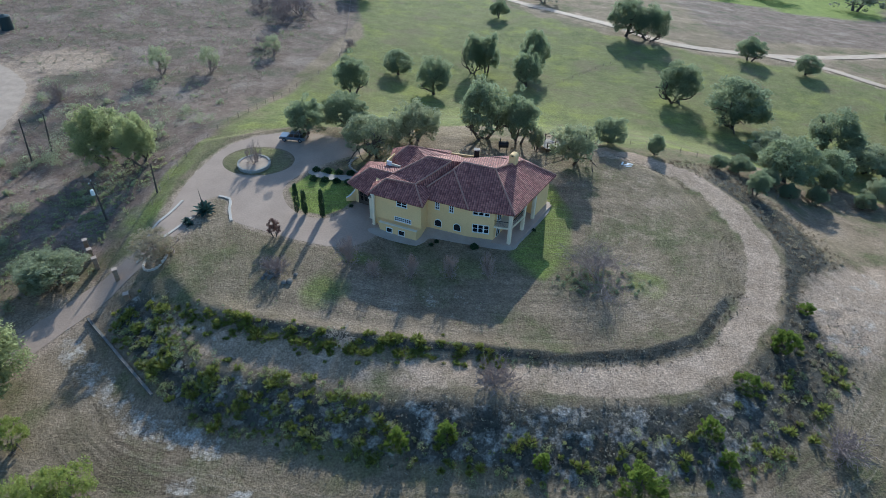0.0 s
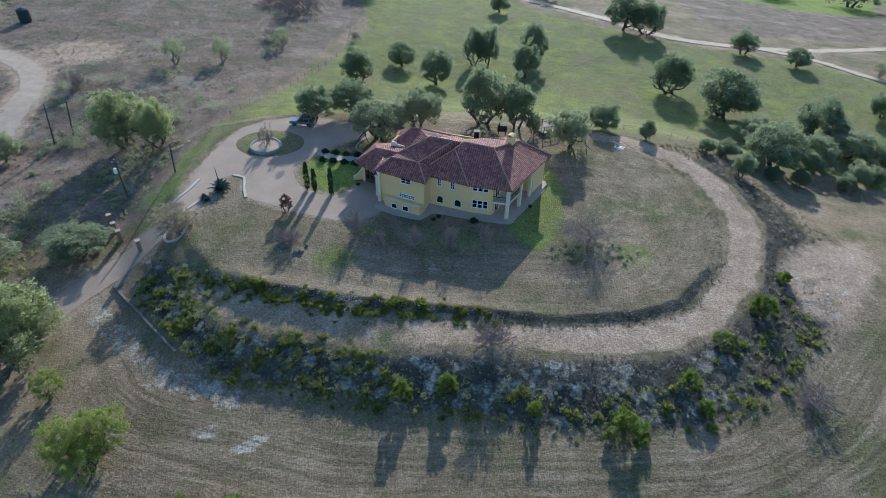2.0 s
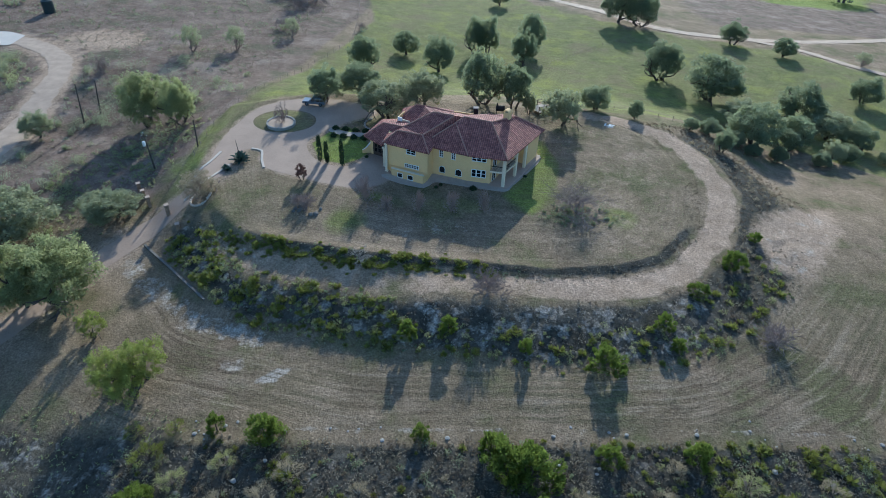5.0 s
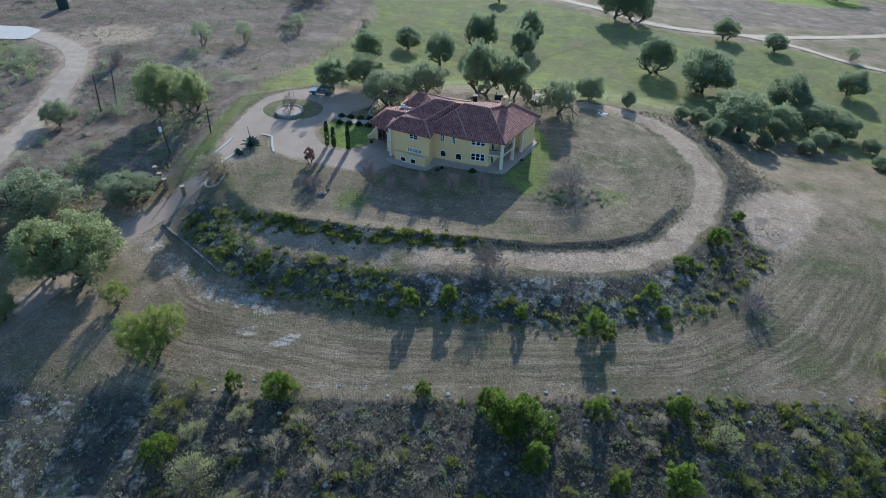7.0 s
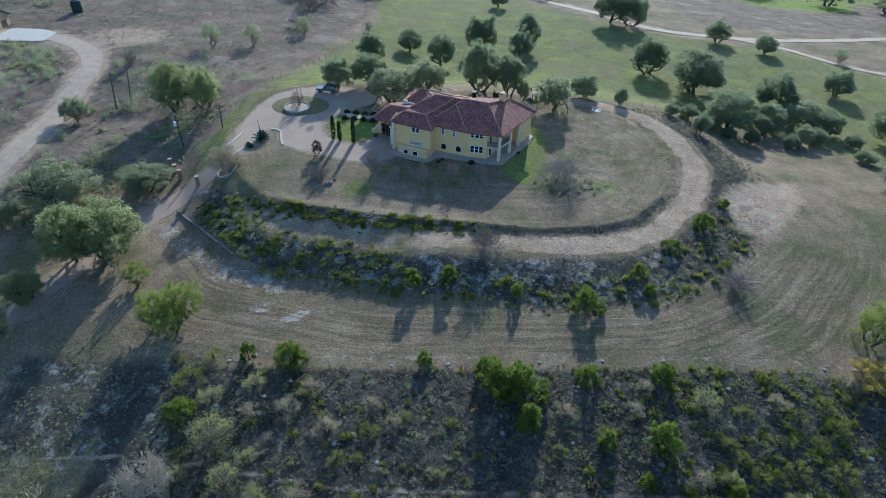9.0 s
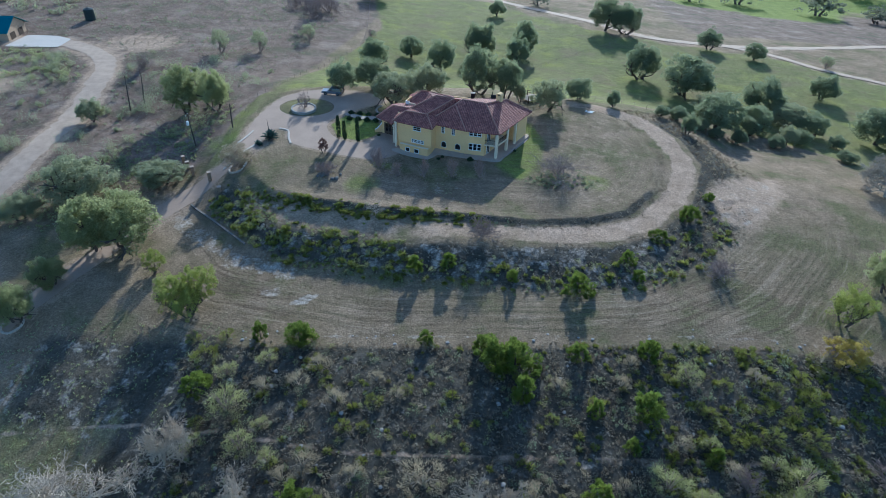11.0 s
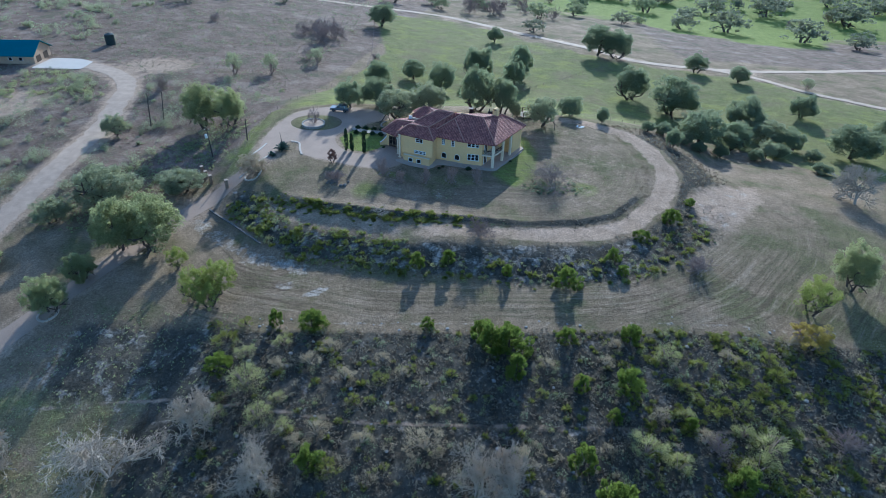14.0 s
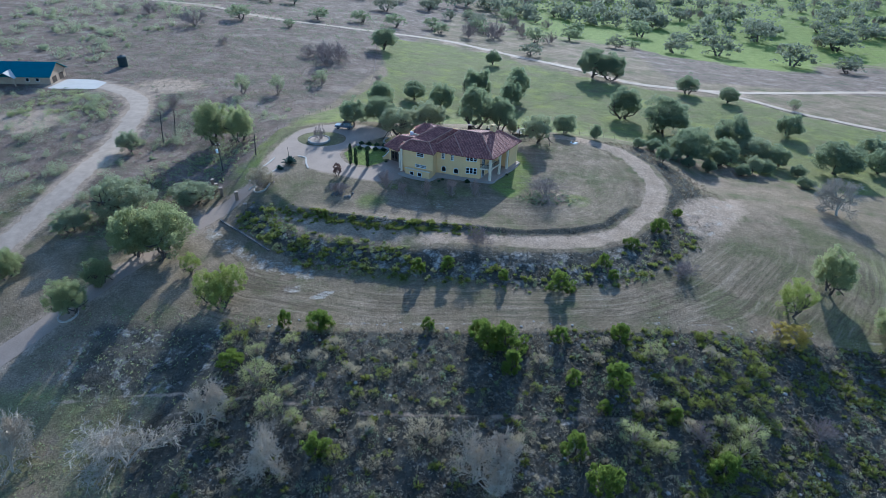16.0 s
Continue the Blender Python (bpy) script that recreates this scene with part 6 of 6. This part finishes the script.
def scatter(n, x0, x1, y0, y1, keep, seed):
    rng = np.random.RandomState(seed)
    X, Y = rng.uniform(x0, x1, n), rng.uniform(y0, y1, n)
    k = keep(X, Y) > rng.uniform(0, 1, n)
    return np.column_stack([X[k], Y[k]])


def patchy(X, Y, size, seed, lo=-0.1, hi=0.15):
    return ease((wander(X, Y, size, seed) - lo) / (hi - lo))


def near_slope(X, Y):
    return ease((26.8 - Y) / 1.5) * ease((X + 0.35 * (27 - Y) * 0 + 36 + 6 * wander(X, Y, 20, 30)) / 4)


def mound_face(X, Y):
    c = inside(CREST, X, Y)
    deep = 0.3 + 1.2 * ease((-4 - X) / 10)
    return ease((c + foot(X) + 0.6) / 1.6) * ease((deep - c) / 1.5) * ease((66 - Y) / 8) * ease(flank(X, Y) / 0.8)


def upper_bank(X, Y):
    u = inside(UPPER, X, Y)
    return np.exp(-((u + 0.5) / 1.3) ** 2) * ease((63 - Y) / 5 + 0.5 * ease((X - 25) / 8))


bushes("dry_grass", scatter(17000, -45, 80, -14, 28, lambda X, Y: near_slope(X, Y) * (0.45 + 0.5 * patchy(X, Y, 8, 11)), 1), (0.22, 0.5), 18, 0.10, DRY_LEAF, "pale dry grass tufts covering the slope", 0.5, 1)
bushes("brown_grass", scatter(9000, -45, 80, -14, 28, lambda X, Y: near_slope(X, Y) * 0.8, 71), (0.25, 0.6), 18, 0.10, BROWN_LEAF, "brown dead grass clumps covering the slope", 0.5, 71)
tufts("yucca_scrub", scatter(6500, -34, 85, -14, 27, lambda X, Y: near_slope(X, Y) * patchy(X, Y, 14, 12, -0.3, 0.1) * (0.13 + 0.87 * ease((X - 22) / 10)), 2), (0.28, 0.65), 60, SHRUB_LEAF, "yellow-green low yucca and sotol scrub", 0.6, 0.8, 2)
bushes("low_shrubs", scatter(1100, -34, 85, -14, 27, lambda X, Y: near_slope(X, Y) * patchy(X, Y, 10, 13) * (0.25 + 0.5 * ease((X - 24) / 12)), 3), (0.5, 1.0), 120, 0.085, FEATHER_LEAF, "small olive shrubs dotted over the slope", 0.8, 3)
bushes("grey_shrubs", scatter(800, -42, 80, -16, 27, lambda X, Y: near_slope(X, Y) * (0.12 + 0.88 * ease((9 - Y) / 10)) * 0.85, 4), (0.6, 1.4), 150, 0.085, TAN_LEAF, "pale tan-grey brush low on the slope", 0.9, 4)


def thick_side(X, Y):
    """Where the bank is overgrown: all of its drive side, only the lower half further round."""
    low = ease((-inside(CREST, X, Y) - 3.0) / 3)
    low = low * ease(-inside(PATCH, X, Y) / 1.5)
    return np.where(X < -6, 1.0, low * np.where(X > 36, 0.5, 0.8))


tufts("bank_yucca", scatter(9000, -50, 62, 34, 70, lambda X, Y: mound_face(X, Y) * thick_side(X, Y) * patchy(X, Y, 6, 14) * np.where(X < -4, 0.9, 0.35), 5), (0.3, 0.7), 64, SHRUB_LEAF, "yellow-green yucca growing on the chalky bank", 0.6, 0.8, 5)
bushes("bank_scrub", scatter(5600, -50, 62, 34, 70, lambda X, Y: mound_face(X, Y) * thick_side(X, Y) * patchy(X, Y, 5, 15) * np.where(X < -4, 0.9, 0.35), 19), (0.35, 0.75), 110, 0.085, FEATHER_LEAF, "olive scrub growing on the chalky bank", 0.75, 19)
bushes("bank_grass", scatter(9000, -50, 66, 33, 80, lambda X, Y: mound_face(X, Y) * 0.6, 6), (0.2, 0.45), 18, 0.08, DRY_LEAF, "dry grass tufts on the chalky bank", 0.5, 6)
bushes("bank_weeds", scatter(6000, -50, 66, 33, 80, lambda X, Y: mound_face(X, Y) * 0.6, 72), (0.2, 0.5), 18, 0.08, BROWN_LEAF, "brown weeds on the chalky bank", 0.5, 72)
bushes("bank_dark_scrub", scatter(4500, -50, 62, 34, 70, lambda X, Y: mound_face(X, Y) * thick_side(X, Y) * np.where(X < 0, 0.35, 0.2), 16), (0.3, 0.65), 80, 0.09, OAK_LEAF, "dark green scrub in the hollows of the bank", 0.6, 16)
tufts("rim_scrub", scatter(6500, -38, 14, 48, 70, lambda X, Y: upper_bank(X, Y) * patchy(X, Y, 7, 51, -0.3, 0.1) * ease((10 - X) / 6), 7), (0.3, 0.62), 60, SHRUB_LEAF, "green spiky scrub along the rim of the hilltop", 0.55, 0.8, 7)
bushes("rim_dark", scatter(5000, -38, 48, 48, 92, lambda X, Y: upper_bank(X, Y) * 0.8 * ease((14 - X) / 6), 17), (0.25, 0.5), 45, 0.07, OAK_LEAF, "dark scrub along the rim of the hilltop", 0.6, 17)
bushes("rim_grass", scatter(6500, -42, 52, 46, 95, lambda X, Y: upper_bank(X, Y) * 0.8, 8), (0.15, 0.4), 18, 0.07, DRY_LEAF, "dry grass tufts along the rim", 0.45, 8)


def left_wild(X, Y):
    return ease((-X - 49 + 0.1 * (Y - 90)) / 4) * ease((along(LEFT_ROAD, X, Y) - 4) / 2) * ease((along(ENTRY, X, Y) - 4) / 2) * ease((Y - 50) / 10)


bushes("scrub_grass", scatter(16000, -150, -30, 48, 230, lambda X, Y: left_wild(X, Y) * 0.6, 9), (0.25, 0.7), 18, 0.11, DRY_LEAF, "dry brown scrub grass on the hillside", 0.45, 9)
bushes("scrub_bushes", scatter(6000, -190, -40, 48, 330, lambda X, Y: left_wild(X, Y) * patchy(X, Y, 22, 18) * 0.8, 10), (0.5, 1.3), 54, 0.13, GREY_LEAF, "grey-green low bushes scattered in the scrub", 0.6, 10)
bushes("roadside_scrub", scatter(1000, -150, -44, 44, 135, lambda X, Y: left_wild(X, Y) * patchy(X, Y, 9, 61) * (0.35 + 0.65 * np.exp(-((along(LEFT_ROAD, X, Y) - 8) / 6) ** 2)), 61), (1.5, 3.2), 330, 0.13, GREY_LEAF, "grey-green thickets beside the gravel road", 0.8, 61)
# weeds massed along the oaks' shadow path, added to deepen that shadow
bushes("hollow_scrub", scatter(2600, -86, -48, 52, 100, lambda X, Y: left_wild(X, Y) * ease(1.5 - along([(-55, 92), (-66, 76), (-76, 58)], X, Y) / 8) * (0.3 + 0.7 * patchy(X, Y, 9, 93)), 93), (0.3, 0.8), 54, 0.1, OLIVE_LEAF, "olive weeds beside the drive, thickened along the oak shadow to darken it", 0.55, 93)
bushes("hill_scrub", scatter(420, -215, -128, 172, 290, lambda X, Y: patchy(X, Y, 40, 91, -0.15, 0.1), 91), (1.6, 3.4), 150, 0.26, GREY_LEAF, "dark grey-green thickets on the far hillside", 0.8, 91)
bushes("loop_scrub", scatter(260, -128, -94, 115, 141, lambda X, Y: ease((along(LEFT_ROAD, X, Y) - 6) / 3) * patchy(X, Y, 16, 92, -0.2, 0.0), 92), (0.8, 1.8), 110, 0.15, OLIVE_LEAF, "olive-green scrub inside the bend of the gravel road", 0.6, 92)
bushes("right_brush", scatter(6000, 40, 75, 45, 104, lambda X, Y: ease(-inside(CREST, X, Y) / 2) * ease((13 + inside(CREST, X, Y)) / 5) * 0.8 * ease(-inside(PATCH, X, Y) / 2), 21), (0.2, 0.5), 18, 0.09, BROWN_LEAF, "brown weeds on the flank of the mound", 0.5, 21)
bushes("flank_brush", scatter(900, 40, 72, 45, 104, lambda X, Y: ease(-inside(CREST, X, Y) / 2) * ease((13 + inside(CREST, X, Y)) / 5) * 0.6 * ease(-inside(PATCH, X, Y) / 2), 22), (0.35, 0.9), 60, 0.09, TAN_LEAF, "pale dry brush on the flank of the mound", 0.6, 22)
bushes("tree_brush", scatter(260, 14, 30, 62, 73, lambda X, Y: ease(1.3 - np.hypot((X - 21.9) / 6.5, (Y - 67.5) / 3.6)), 31), (0.4, 0.9), 120, 0.08, OAK_LEAF, "dark brush under the leafless tree", 0.6, 31)
bushes("dark_brush", scatter(900, -38, 80, -14, 27, lambda X, Y: near_slope(X, Y) * 0.6, 33), (0.5, 1.2), 90, 0.1, OAK_LEAF, "dark low brush in the hollows of the slope", 0.6, 33)
bushes("corner_grass", scatter(2600, -66, -28, -12, 30, lambda X, Y: 0.55 * ease((-X - 28) / 6) * ease((along(ENTRY, X, Y) - 4) / 3), 34), (0.2, 0.45), 12, 0.10, OLIVE_LEAF, "olive green grass tufts below the drive", 0.5, 34)
bushes("verge_weeds", scatter(9000, 8, 52, 46, 104, lambda X, Y: np.exp(-((inside(UPPER, X, Y) + 0.4) / 1.3) ** 2) * 0.9, 35), (0.12, 0.3), 15, 0.07, BROWN_LEAF, "brown weeds and clods between the yard and the dirt track", 0.4, 35)
bushes("field_tufts", scatter(7000, -46, 80, 27, 62, lambda X, Y: ease((Y - 27) / 2) * ease(-(inside(CREST, X, Y) + foot(X)) / 2) * (0.15 + 0.85 * patchy(X, Y, 7, 94)) * ease((X + 46) / 5), 94), (0.08, 0.2), 9, 0.055, BROWN_LEAF, "short brown grass stubble on the mown field", 0.5, 94)
bushes("yard_tufts", scatter(6500, -40, 46, 52, 104, lambda X, Y: ease(inside(UPPER, X, Y) / 2) * ease(-inside(DRIVE, X, Y) / 1.5) * ease((np.hypot(X - 3, Y - 83) - 17) / 3) * (0.1 + 0.7 * patchy(X, Y, 6, 95)), 95), (0.08, 0.2), 9, 0.055, FEATHER_LEAF, "short olive grass tufts in the dry yard", 0.5, 95)
# stones along the edge of the slope
rng = np.random.RandomState(77)
for k in range(46):
    x, y = rng.uniform(-34, 66), 27.3 + rng.normal(0, 0.7)
    boulder("field_stone", x, y, rng.uniform(0.1, 0.3), LIMESTONE, "pale limestone rock at the edge of the slope", "rock", "rocks at the edge", 0.4, k)
for k in range(60):
    x, y = rng.uniform(-36, 60), rng.uniform(-6, 25)
    boulder("field_stone", x, y, rng.uniform(0.15, 0.35), LIMESTONE, "pale limestone rock on the slope", "rock", "rocks on the slope", 0.6, 100 + k)
